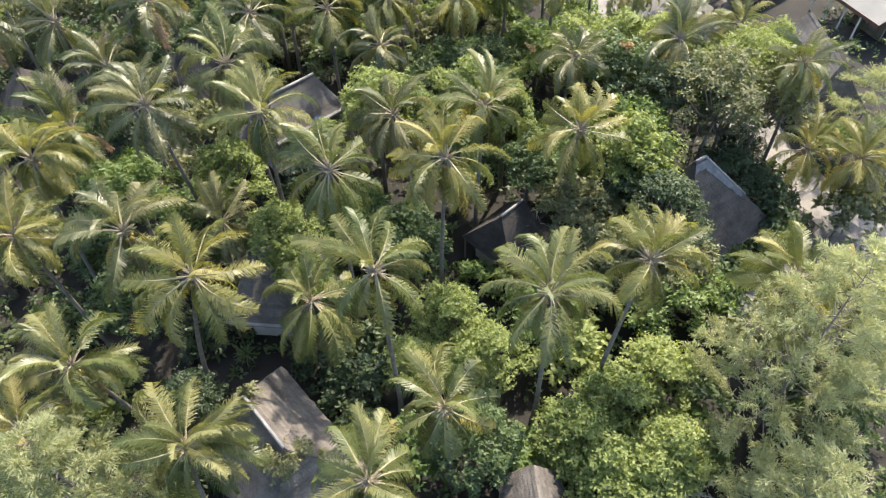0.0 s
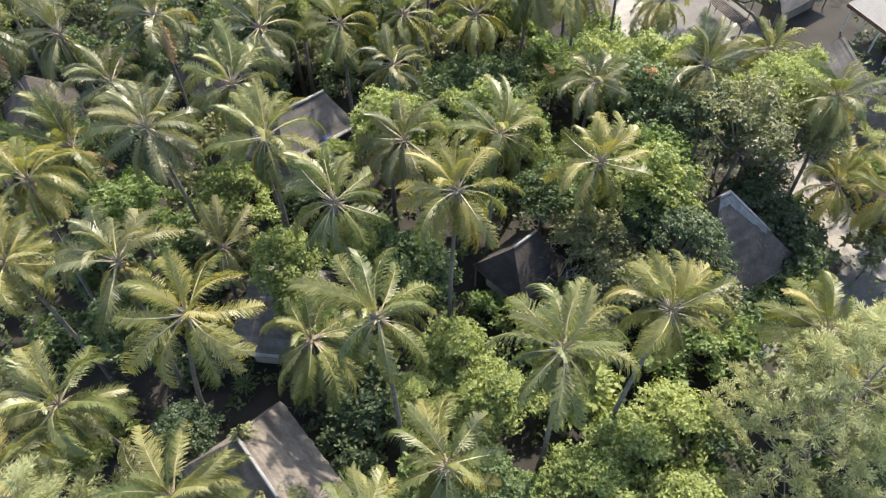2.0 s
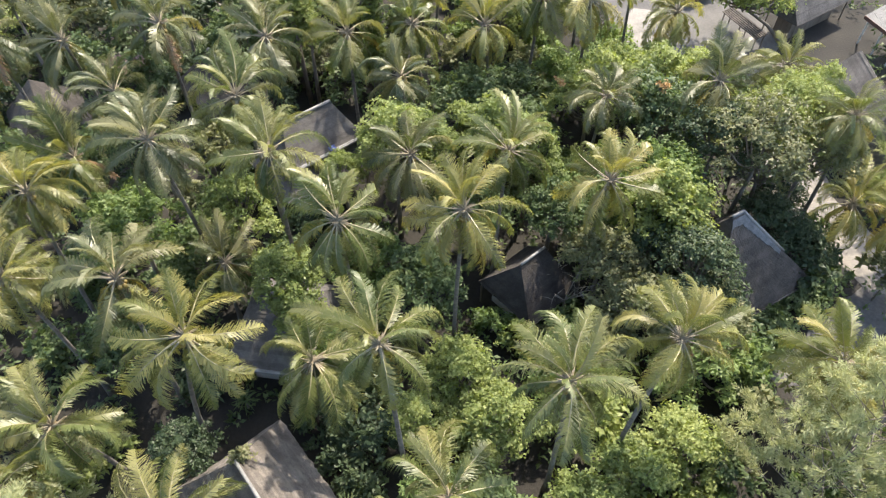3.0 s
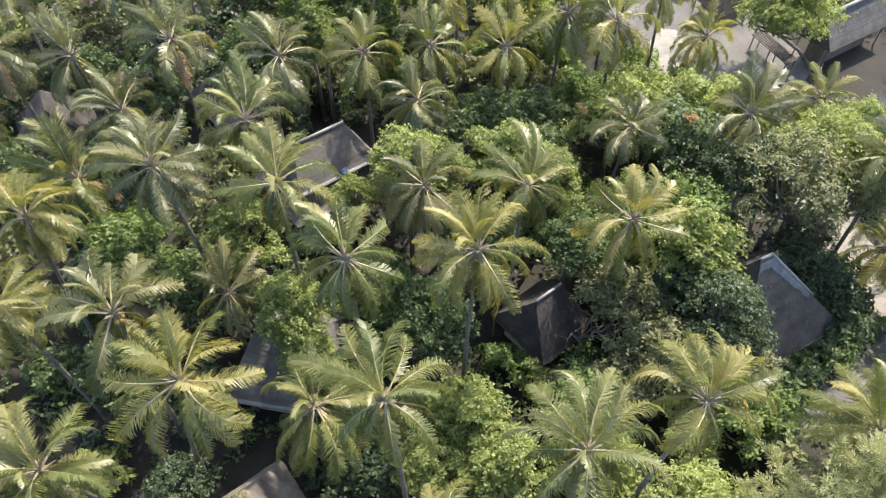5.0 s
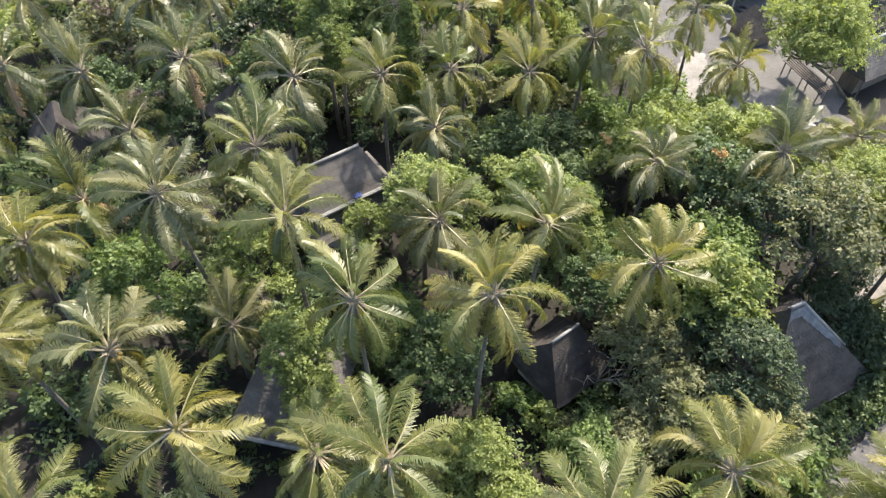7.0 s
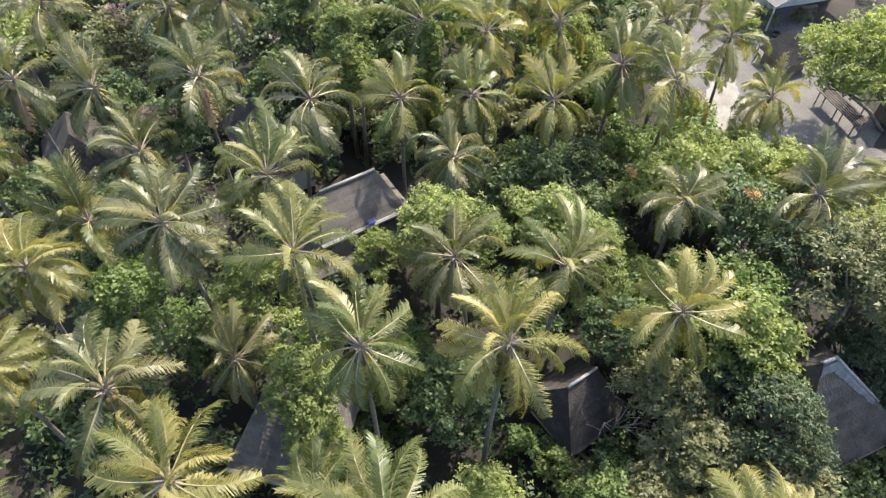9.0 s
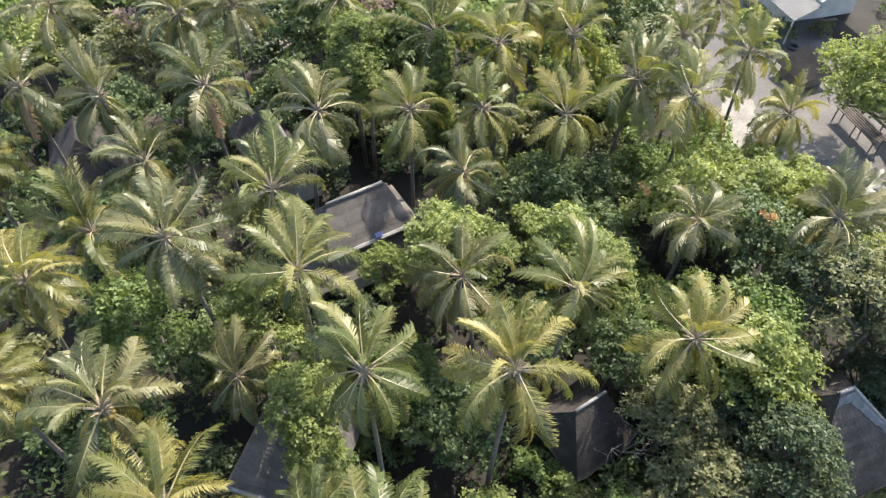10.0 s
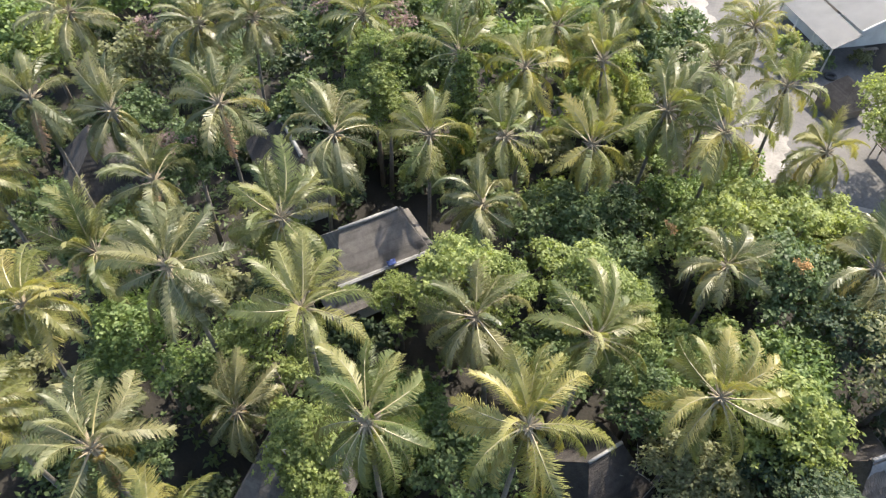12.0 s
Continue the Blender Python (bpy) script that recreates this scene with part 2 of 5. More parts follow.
def fibre_mesh(rng):
    """The brown heart of a crown: leaf bases and flower stalks."""
    v, f = [], []
    pieces = []
    for k in range(20):
        a = k * 2.4
        e = rng.uniform(-0.05, 0.85)
        d = Vector((math.cos(a) * math.cos(e), math.sin(a) * math.cos(e), math.sin(e)))
        ln = rng.uniform(0.35, 0.75)
        pieces.append(tube([(0, 0, -0.35), d * 0.15, d * ln], [0.1, 0.07, 0.022], 5))
    return merge(*pieces)


FV, FF, _ = fibre_mesh(random.Random(3))
FIBRE = mesh_from("crown_heart", FV, FF, M_FIBRE)


def nut_mesh():
    bm = bmesh.new()
    bmesh.ops.create_icosphere(bm, subdivisions=2, radius=0.13)
    for v in bm.verts:
        v.co.z *= 1.25
    me = bpy.data.meshes.new("coconut")
    bm.to_mesh(me); bm.free()
    me.materials.append(M_NUT)
    me.polygons.foreach_set("use_smooth", [True] * len(me.polygons))
    return me


NUT = nut_mesh()
TONE_WORDS = ("fresh green", "sunlit yellow-green", "grey-olive")


def aimed(me, azimuth, elevation, reach, roll):
    """The pose that points a frond's tip towards an azimuth and elevation, at a reach from its foot."""
    tip = FROND_TIP[me.name]
    m = Matrix.Rotation(math.atan2(tip.z, math.hypot(tip.x, tip.y)), 4, "Y") @ Matrix.Rotation(-math.atan2(tip.y, tip.x), 4, "Z")
    m = pose(0, 0, 0, roll, 0, 0) @ m
    return pose(0, 0, 0, 0, -elevation, azimuth) @ m @ Matrix.Scale(reach / tip.length, 4)


def palm(x, y, z, size=1.0, tone=0, base=None, fronds=24, seed=0, aims=()):
    """A coconut palm: crown heart at (x, y, z), trunk down to its base on the ground."""
    rng = random.Random(seed * 7 + 1)
    if base is None:
        a, r = rng.uniform(0, 6.28), rng.uniform(0.2, 1.3)
        base = (x + r * math.cos(a), y + r * math.sin(a))
    root = new("coconut_palm")
    root.location = (base[0], base[1], 0)
    slim = "leaning" if math.hypot(base[0] - x, base[1] - y) > 2.5 else "slender"
    tagged(root, f"coconut palm with {slim} grey trunk and {TONE_WORDS[tone]} fronds", "palm tree", "palms of the grove")
    top = Vector((x - base[0], y - base[1], z - 0.2))
    path, rad = [], []
    for i in range(13):
        s = i / 12
        bow = s ** 1.7
        path.append(Vector((top.x * bow, top.y * bow, -0.3 + (top.z + 0.3) * s)))
        rad.append((0.165 - 0.07 * s + 0.13 * max(0, 0.12 - s) / 0.12) * (1 + 0.05 * (i % 2)))
    tv, tf = tube(path, rad, 9)
    part_me("trunk", mesh_from("trunk", tv, tf, M_PALMTRUNK, smooth=True), root)
    part_me("crown_heart", FIBRE, root, "", Matrix.Translation(top) @ Matrix.Scale(size, 4))
    phase = rng.uniform(0, 6.28)
    nod = pose(0, 0, 0, rng.uniform(-9, 9), rng.uniform(-9, 9), 0)
    for azimuth, elevation, reach in aims:
        kind = "young" if elevation > 18 else "mid" if elevation > -35 else "old"
        me = rng.choice(FROND_KINDS[(tone, y > 50)][kind])
        if elevation < -30 and rng.random() < 0.12:
            me = rng.choice(FROND_GOLD)
        part_me("frond", me, root, "", Matrix.Translation(top + Vector((0, 0, 0.1))) @ aimed(me, azimuth, elevation, reach * rng.uniform(0.98, 1.08), rng.uniform(-40, 40)))
        if rng.random() < 0.24:
            me = rng.choice(FROND_KINDS[(tone, y > 50)]["old"])
            part_me("frond", me, root, "", Matrix.Translation(top) @ aimed(me, azimuth + rng.uniform(-16, 16), max(elevation - rng.uniform(10, 28), -72), reach * 0.95, rng.uniform(-24, 24)))
    for i in range(fronds):
        age = (i + 0.5) / fronds
        if aims and not (age < 0.17 or age > 0.88):
            continue
        kind = "young" if age < 0.3 else "mid" if age < 0.68 else "old"
        me = rng.choice(FROND_KINDS[(tone, y > 50)][kind])
        if age > 0.78 and rng.random() < 0.22:
            me = rng.choice(FROND_GOLD)
        if age > 0.93 and rng.random() < 0.2:
            me = rng.choice(FROND_DRY)
        elev = 74 - 140 * age ** 0.92 + rng.uniform(-11, 11)
        az = math.degrees(phase) + i * 137.5 + rng.uniform(-20, 20)
        sc = size * rng.uniform(0.88, 1.1) * (0.8 if age < 0.08 else 1)
        m = Matrix.Translation(top + Vector((0, 0, 0.15 * (1 - age)))) @ nod @ pose(0, 0, 0, rng.uniform(-34, 34), -elev, az) @ Matrix.Scale(sc, 4)
        part_me("frond", me, root, "", m)
    for k in range(6 if y < 58.5 else 0):
        me = rng.choice(FROND_SKIRT[tone])
        part_me("frond", me, root, "", Matrix.Translation(top) @ aimed(me, math.degrees(phase) + k * 60 + rng.uniform(-22, 22), -rng.uniform(56, 80), size * rng.uniform(2.6, 3.5), rng.uniform(-30, 30)))
    for k in range(rng.randint(3, 7)):
        a = rng.uniform(0, 6.28)
        part_me("coconut", NUT, root, "", Matrix.Translation(top + Vector((0.3 * math.cos(a), 0.3 * math.sin(a), rng.uniform(-0.55, -0.25)))))
    return root


# ---- leafy trees and shrubs ----
def leaf_cloud(rng, lobes, count, size, spread=0.28, squash=0.8, droop=0.15, slim=0.5):
    """Leaves on the shells of lobes; each lobe is (centre, radius). Twigs of five leaves sit together."""
    weights = np.array([r * r for _, r in lobes])
    pick = rng.choice(len(lobes), count, p=weights / weights.sum())
    c = np.array([list(l[0]) for l in lobes])[pick]
    r = np.array([l[1] for l in lobes])[pick]
    d = rng.normal(size=(count, 3))
    d[:, 2] = np.where(d[:, 2] < -0.35, -d[:, 2], d[:, 2])
    d /= np.linalg.norm(d, axis=1)[:, None]
    rr = r * np.clip(1.0 - np.abs(rng.normal(0, 0.16, count)) + 0.14 * rng.normal(size=count), 0.3, 1.35)
    rr = np.where(rng.random(count) < 0.1, rr * rng.uniform(1.15, 1.75, count), rr)
    p = c + d * rr[:, None] * np.array([1, 1, squash])
    per = 5
    n = count * per
    axis = d * 0.7 + rng.normal(0, 0.4, (count, 3)) + np.array([0, 0, 0.7])
    axis /= np.linalg.norm(axis, axis=1)[:, None]
    side = np.cross(axis, rng.normal(size=(count, 3)))
    side /= np.linalg.norm(side, axis=1)[:, None] + 1e-9
    side2 = np.cross(axis, side)
    turn = (np.arange(per) * 2 * math.pi / per)[None, :] + rng.uniform(-0.35, 0.35, (count, per))
    lift = rng.uniform(0.05, 0.6, (count, per))[..., None]
    ax = side[:, None] * np.cos(turn)[..., None] + side2[:, None] * np.sin(turn)[..., None] + axis[:, None] * lift - np.array([0, 0, droop])
    ax = ax.reshape(-1, 3)
    ax /= np.linalg.norm(ax, axis=1)[:, None] + 1e-9
    nor = np.repeat(axis, per, 0) + rng.normal(0, 0.3, (n, 3))
    nor -= ax * (ax * nor).sum(1)[:, None]
    nor /= np.linalg.norm(nor, axis=1)[:, None] + 1e-9
    tw = np.repeat(p, per, 0) + rng.normal(0, size * spread, (n, 3)) * np.array([1, 1, 0.7])
    sd = np.cross(nor, ax)
    ln = (size * rng.uniform(0.7, 1.3, n))[:, None]
    wd = ln * slim * 0.5
    fold = nor * ln * 0.12
    v = np.stack([tw, tw + ax * ln * 0.45 + sd * wd + fold, tw + ax * ln, tw + ax * ln * 0.45 - sd * wd + fold], 1).reshape(-1, 3)
    return v


def leaf_mesh(name, v, mat):
    n = len(v) // 4
    me = bpy.data.meshes.new(name)
    me.vertices.add(len(v)); me.vertices.foreach_set("co", v.ravel())
    me.loops.add(n * 4); me.loops.foreach_set("vertex_index", np.arange(n * 4))
    me.polygons.add(n); me.polygons.foreach_set("loop_start", np.arange(n) * 4)
    me.materials.append(mat)
    me.update(calc_edges=True)
    return me


def dome_lobes(rng, radius, height, k):
    """Lobes of a domed crown whose foot is at z 0."""
    lobes = []
    for i in range(k):
        a, q = i * 2.4 + rng.uniform(-0.4, 0.4), math.sqrt((i + 0.5) / k)
        rr = radius * rng.uniform(0.11, 0.32)
        reach = 1.0 + 0.16 * math.sin(2 * a + radius * 5) + 0.12 * math.sin(5 * a + radius * 9) + rng.uniform(-0.12, 0.16)
        x, y = q * (radius * reach - rr * 0.6) * math.cos(a), q * (radius * reach - rr * 0.6) * math.sin(a)
        z = height * (1 - 0.75 * q * q) - rr * 0.7 + rng.uniform(-0.3, 0.2) * height
        lobes.append(((x, y, max(z, rr * 0.5)), rr))
    return lobes


TREE_KINDS = {}


def tree_kind(key, radius, depth, lobes_n, twigs, size, leaf, slim=0.5, seed=1, wood=True):
    """Crown mesh and limb mesh of one sort of tree; the crown's top is at z 0, the trunk is added per tree."""
    rng = np.random.default_rng(seed)
    lobes = [((c[0], c[1], c[2] - depth), r) for c, r in dome_lobes(rng, radius, depth, lobes_n)]
    crown = leaf_mesh("crown", leaf_cloud(rng, lobes, twigs, size, slim=slim), M_LEAF[leaf] if leaf in M_LEAF else leaf)
    limbs = []
    for c, r in (lobes[::2] if wood else []):
        e = Vector(c)
        s = Vector((0, 0, -depth * 1.25))
        mid = s.lerp(e, 0.5) + Vector((0, 0, -0.12 * depth))
        limbs.append(mesh_from("limb", *tube([s, mid, e], [0.11, 0.075, 0.025], 5), M_BARK))
    TREE_KINDS[key] = (crown, limbs, depth)


tree_kind("dome_light", 2.9, 3.6, 46, 1600, 0.238, "light", seed=1, slim=0.56)
tree_kind("dome_bright", 3.2, 3.2, 46, 1360, 0.264, "bright", seed=2, slim=0.54)
tree_kind("dome_dark", 3.3, 3.4, 46, 1180, 0.287, "dark", seed=3, slim=0.54)
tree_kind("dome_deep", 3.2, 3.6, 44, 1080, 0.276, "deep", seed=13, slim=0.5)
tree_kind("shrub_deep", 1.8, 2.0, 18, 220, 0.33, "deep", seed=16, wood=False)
tree_kind("dome_olive", 2.6, 2.6, 34, 1050, 0.25, "olive", seed=4, slim=0.46)
tree_kind("open_olive", 3.4, 4.2, 30, 900, 0.27, "olive", seed=14, slim=0.45)
tree_kind("shrub_bright", 1.7, 1.9, 18, 220, 0.33, "bright", seed=5, wood=False)
tree_kind("shrub_dark", 1.8, 2.0, 18, 220, 0.33, "dark", seed=6, wood=False)
tree_kind("shrub_olive", 1.6, 1.7, 16, 220, 0.33, "olive", seed=7, wood=False)
tree_kind("shrub_light", 1.6, 1.8, 16, 220, 0.33, "light", seed=8, wood=False)
for far_leaf in ("light", "bright", "dark", "olive"):
    tree_kind("far_" + far_leaf, 3.2, 3.3, 40, 660, 0.385, far_leaf, seed=30 + len(far_leaf))
tree_kind("wide_light", 5.0, 4.4, 90, 4400, 0.25, "light", seed=21, slim=0.56)
KIND_WORDS = {"light": "pale yellow-green", "bright": "bright green", "dark": "dark glossy green", "deep": "shade-dark green", "olive": "dull olive-green"}


def tree(x, y, top, key, scale=1.0, seed=0, flat=1.0, stand=(0, 0)):
    crown, limbs, depth = TREE_KINDS[key]
    rng = random.Random(seed * 13 + 5)
    shrub = key.startswith("shrub")
    root = new("shrub" if shrub else "broadleaf_tree")
    root.location = (x, y, 0)
    word = KIND_WORDS[key.split("_")[1]]
    form = {"open": "n open", "wide": " wide spreading"}.get(key.split("_")[0], " domed")
    tagged(root, f"{word} leafy shrub growing under the palms" if shrub else f"broadleaf tree with a{form} {word} crown",
           "shrub" if shrub else "tree", "shrubs under the palms" if shrub else "broadleaf trees between the palms")
    m = Matrix.Translation((0, 0, top)) @ pose(0, 0, 0, rng.uniform(-6, 6), rng.uniform(-6, 6), rng.uniform(0, 360)) @ Matrix.Diagonal((scale * rng.uniform(0.86, 1.12), scale * rng.uniform(0.86, 1.12), scale * flat * rng.uniform(0.9, 1.1), 1))
    part_me("crown", crown, root, "", m)
    for me in limbs:
        part_me("limb", me, root, "", m)
    foot = m @ Vector((0, 0, -depth * 1.25))
    r = 0.07 if shrub else 0.17
    z1 = max(foot.z, 0.3)
    tv, tf = tube([(stand[0], stand[1], -0.2), (foot.x * 0.4 + stand[0] * 0.6, foot.y * 0.4 + stand[1] * 0.6, z1 * 0.5), (foot.x, foot.y, z1 + 0.15)], [r * 1.3, r, r * 0.7], 7)
    part_me("trunk", mesh_from("trunk", tv, tf, M_BARK, smooth=True), root)
    return root


def plumes(rng, stems, needles, size, width):
    """Soft brushes of needles: each stem is (foot, direction, length) and bends down towards its tip."""
    m = len(stems)
    foot = np.array([list(q[0]) for q in stems])[:, None]
    way = np.array([list(q[1]) for q in stems])[:, None]
    ln = np.array([q[2] for q in stems])[:, None, None]
    s = rng.uniform(0.05, 1.0, (m, needles, 1))
    p = foot + way * ln * s - np.array([0, 0, 0.35]) * ln * s ** 2
    axis = way - np.array([0, 0, 0.7]) * s
    radial = rng.normal(size=(m, needles, 3))
    d = axis + radial * 0.55
    d /= np.linalg.norm(d, axis=2)[..., None]
    side = np.cross(d, rng.normal(size=(m, needles, 3)))
    side /= np.linalg.norm(side, axis=2)[..., None] + 1e-9
    e = size * rng.uniform(0.6, 1.3, (m, needles, 1)) * (1.15 - 0.6 * s)
    p = p + radial * 0.05
    return np.stack([p, p + d * e * 0.4 + side * width, p + d * e, p + d * e * 0.4 - side * width], 2).reshape(-1, 3)


def casuarina(x, y, top, radius, seed, per_plume=44, low=3.0):
    """A tall feathery tree: rising limbs that carry drooping plumes of thin needles."""
    rng = np.random.default_rng(seed)
    r2 = random.Random(seed)
    root = new("casuarina_tree")
    root.location = (x, y, 0)
    tagged(root, "tall casuarina tree with pale grey-green feathery needle foliage", "tree", "casuarinas")
    tv, tf = tube([(0, 0, -0.3), (0.15, 0.1, top * 0.45), (0, 0.1, top * 0.96)], [0.26, 0.12, 0.015], 9)
    part_me("trunk", mesh_from("trunk", tv, tf, M_BARK, smooth=True), root)
    stems = []
    for k in range(60):
        h = low + (top - low) * ((k + 0.5) / 60)
        ln = radius * (1 - 0.82 * ((h - low) / (top - low)) ** 1.7) * r2.uniform(0.6, 1.15)
        a = k * 2.4 + r2.uniform(-0.3, 0.3)
        d = Vector((math.cos(a), math.sin(a), 0))
        p0 = Vector((0.1, 0.1, h - ln * 0.3))
        p1 = p0 + d * ln * 0.55 + Vector((0, 0, ln * 0.3))
        p2 = p0 + d * ln + Vector((0, 0, ln * r2.uniform(0.25, 0.5)))
        part_me("limb", mesh_from("limb", *tube([p0, p1, p2], [0.02 + 0.03 * ln / radius, 0.012 + 0.015 * ln / radius, 0.006], 4, False), M_BARK), root)
        n = int(5 + 3.2 * ln)
        for q in range(n):
            s = 0.3 + 0.7 * ((q + r2.random()) / n) ** 0.7
            c = p0.lerp(p1, s * 2) if s < 0.5 else p1.lerp(p2, s * 2 - 1)
            w = (d * 0.8 + Vector((r2.gauss(0, 0.7), r2.gauss(0, 0.7), r2.uniform(0.1, 1.1)))).normalized()
            stems.append((c, w, r2.uniform(0.5, 1.15)))
    part_me("crown", leaf_mesh("crown", plumes(rng, stems, per_plume, 0.36, 0.026), M_NEEDLE), root)
    return root


# ---- huts ----
def thatch_slope(name, a, b, c, d, mat, parent, rng, courses=9, thick=0.22, label="", ragged=1.0):
    """A roof slope from the ridge a-b down to the eave d-c: a backing slab and overlapping ragged courses of thatch."""
    a, b, c, d = Vector(a), Vector(b), Vector(c), Vector(d)
    n = (b - a if (b - a).length > 0.01 else c - d).cross(d - a)
    n.normalize()
    if n.z < 0:
        n = -n
    bm = bmesh.new()
    c_, d_ = b.lerp(c, 0.95), a.lerp(d, 0.95)
    c_, d_ = c_.lerp(d_, 0.03), d_.lerp(c_, 0.03)
    ring = [a, b, c_, d_] if (b - a).length > 0.01 else [a, c_, d_]
    top = [bm.verts.new(p - n * 0.06) for p in ring]
    low = [bm.verts.new(p - n * thick) for p in ring]
    bm.faces.new(top)
    bm.faces.new(low[::-1])
    for i in range(len(ring)):
        k = (i + 1) % len(ring)
        bm.faces.new((top[i], low[i], low[k], top[k]))
    slope = part(name, bm, mat, parent, label)
    cols = max(8, int((c - d).length / 0.22))
    for k in range(courses):
        u0, u1 = max(0, (k - 0.12) / courses), (k + 1.0) / courses
        verts, faces = [], []
        wave = rng.uniform(0, 9)
        for row, (u, lift) in enumerate(((u0, -0.006), (u1, 0.012), (u1, -0.014))):
            for i in range(cols + 1):
                s = i / cols
                q, w = a.lerp(b, s), d.lerp(c, s)
                uu = u + (ragged * (rng.uniform(-0.2, 0.2) + 0.1 * math.sin(wave + s * 11)) / courses if row else 0)
                if k == courses - 1 and row:
                    uu = u + ragged * rng.uniform(-0.015, 0.03)
                uu *= 1 - 0.07 * ragged * abs(2 * s - 1) ** 7
                dip = -0.10 * math.sin(math.pi * s) * u
                verts.append(q.lerp(w, uu) + n * (lift * (1 + ragged) + dip * ragged + ragged * rng.uniform(-0.02, 0.022)))
        for row in range(2):
            for i in range(cols):
                p = row * (cols + 1) + i
                faces.append((p, p + 1, p + cols + 2, p + cols + 1))
        part_me("thatch_course", mesh_from("thatch_course", verts, faces, mat), slope)
    return slope


def slab(bm, lo, hi, m=None):
    r = bmesh.ops.create_cube(bm, size=1.0)
    lo, hi = Vector(lo), Vector(hi)
    for v in r["verts"]:
        v.co = Vector(((lo.x + hi.x) / 2 + v.co.x * (hi.x - lo.x), (lo.y + hi.y) / 2 + v.co.y * (hi.y - lo.y), (lo.z + hi.z) / 2 + v.co.z * (hi.z - lo.z)))
        if m is not None:
            v.co = m @ v.co
    return r["verts"]


def hut(r0, r1, eave, half, hip0, hip1, mat, label, seed, cap=True, wall_in=1.1, courses=10, skirt=0.0, hip_cap=0.0, wall=None, apron=0.0, pale_eave=False, ragged=0.55):
    """A hut with a hipped thatch roof; r0 and r1 are the ridge's ends."""
    rng = random.Random(seed)
    r0, r1 = Vector(r0), Vector(r1)
    u = Vector((r1.x - r0.x, r1.y - r0.y, 0)).normalized()
    v = Vector((-u.y, u.x, 0))
    root = new("thatched_hut")
    root.location = ((r0.x + r1.x) / 2, (r0.y + r1.y) / 2, 0)
    tagged(root, label, "hut", "thatched huts")
    o = Vector(root.location)
    def at(p, z):
        return Vector((p.x - o.x, p.y - o.y, z))
    a, b = at(r0, r0.z), at(r1, r1.z)
    p0, p1 = r0 - u * hip0, r1 + u * hip1
    c00, c01 = at(p0 - v * half, eave), at(p0 + v * half, eave)
    c10, c11 = at(p1 - v * half, eave), at(p1 + v * half, eave)
    thatch_slope("roof_slope", a, b, c10, c00, mat, root, rng, courses, ragged=ragged)
    thatch_slope("roof_slope", a, b, c11, c01, mat, root, rng, courses, ragged=ragged)
    thatch_slope("roof_hip", a, a, c01, c00, mat, root, rng, courses, ragged=ragged)
    thatch_slope("roof_hip", b, b, c11, c10, mat, root, rng, courses, ragged=ragged)
    if cap:
        m_ = a.lerp(b, 0.5) + Vector((0, 0, 0.05))
        cv, cf = tube([a + Vector((0, 0, 0.06)), m_, b + Vector((0, 0, 0.06))], [0.17 * cap, 0.18 * cap, 0.17 * cap], 8)
        part_me("ridge_cap", mesh_from("ridge_cap", cv, cf, M_CAP, smooth=True), root, "pale grey cement ridge cap")
    if hip_cap:
        e = b.lerp(c10, hip_cap)
        hv, hf = tube([b + Vector((0, 0, 0.08)), b.lerp(e, 0.5) + Vector((0, 0, 0.03)), e + Vector((0, 0, 0.08))], [0.1, 0.12, 0.08], 8)
        part_me("eave_fringe", mesh_from("eave_fringe", *tube([c00 + Vector((0, 0, 0.05)), c00.lerp(c10, 0.5), c10 + Vector((0, 0, 0.05))], [0.05, 0.06, 0.045], 6), M_THATCH_NEW), root, "pale straw fringe along the eave")
        part_me("hip_cap", mesh_from("hip_cap", hv, hf, M_CAP, smooth=True), root, "pale grey hip cap")
    if apron:
        down = (c00 - a).normalized()
        n_ = (b - a).cross(c00 - a).normalized()
        n_ = -n_ if n_.z < 0 else n_
        e = b.lerp(c10, 0.5)
        av, af, steps = [], [], 30
        for i in range(steps + 1):
            k = i / steps
            p = a.lerp(b, k * 4) if k < 0.25 else b.lerp(e, (k - 0.25) / 0.75)
            w = apron * (1.0 - 0.55 * k) * rng.uniform(0.88, 1.1)
            av += [p + n_ * 0.05, p + down * w * 0.5 + n_ * 0.085, p + down * w + n_ * 0.04, p + down * (w + 0.02)]
        for i in range(steps):
            for r in range(3):
                q = i * 4 + r
                af.append((q, q + 1, q + 5, q + 4))
        part_me("ridge_apron", mesh_from("ridge_apron", av, af, M_APRON), root, "pale grey band under the ridge")
    if pale_eave:
        q = [c00.lerp(c10, k / 8) + Vector((0, 0, 0.02 - 0.12 * math.sin(math.pi * k / 8))) for k in range(9)]
        part_me("eave_fringe", mesh_from("eave_fringe", *tube(q, [0.1] + [0.15] * 7 + [0.1], 7), M_CAP, smooth=True), root, "pale grey drooping eave edge")
    if skirt:
        q = [at(r0 - u * (hip0 - 0.4) - v * (half - 0.4), eave - 0.5), at(r0 - u * (hip0 - 0.4) + v * (half - 0.4), eave - 0.5),
             at(r1 + u * (hip1 - 0.4) + v * (half - 0.4), eave - 0.5), at(r1 + u * (hip1 - 0.4) - v * (half - 0.4), eave - 0.5)]
        w = [at(r0 - u * (hip0 + skirt) - v * (half + skirt), eave - 1.7), at(r0 - u * (hip0 + skirt) + v * (half + skirt), eave - 1.7),
             at(r1 + u * (hip1 + skirt) + v * (half + skirt), eave - 1.7), at(r1 + u * (hip1 + skirt) - v * (half + skirt), eave - 1.7)]
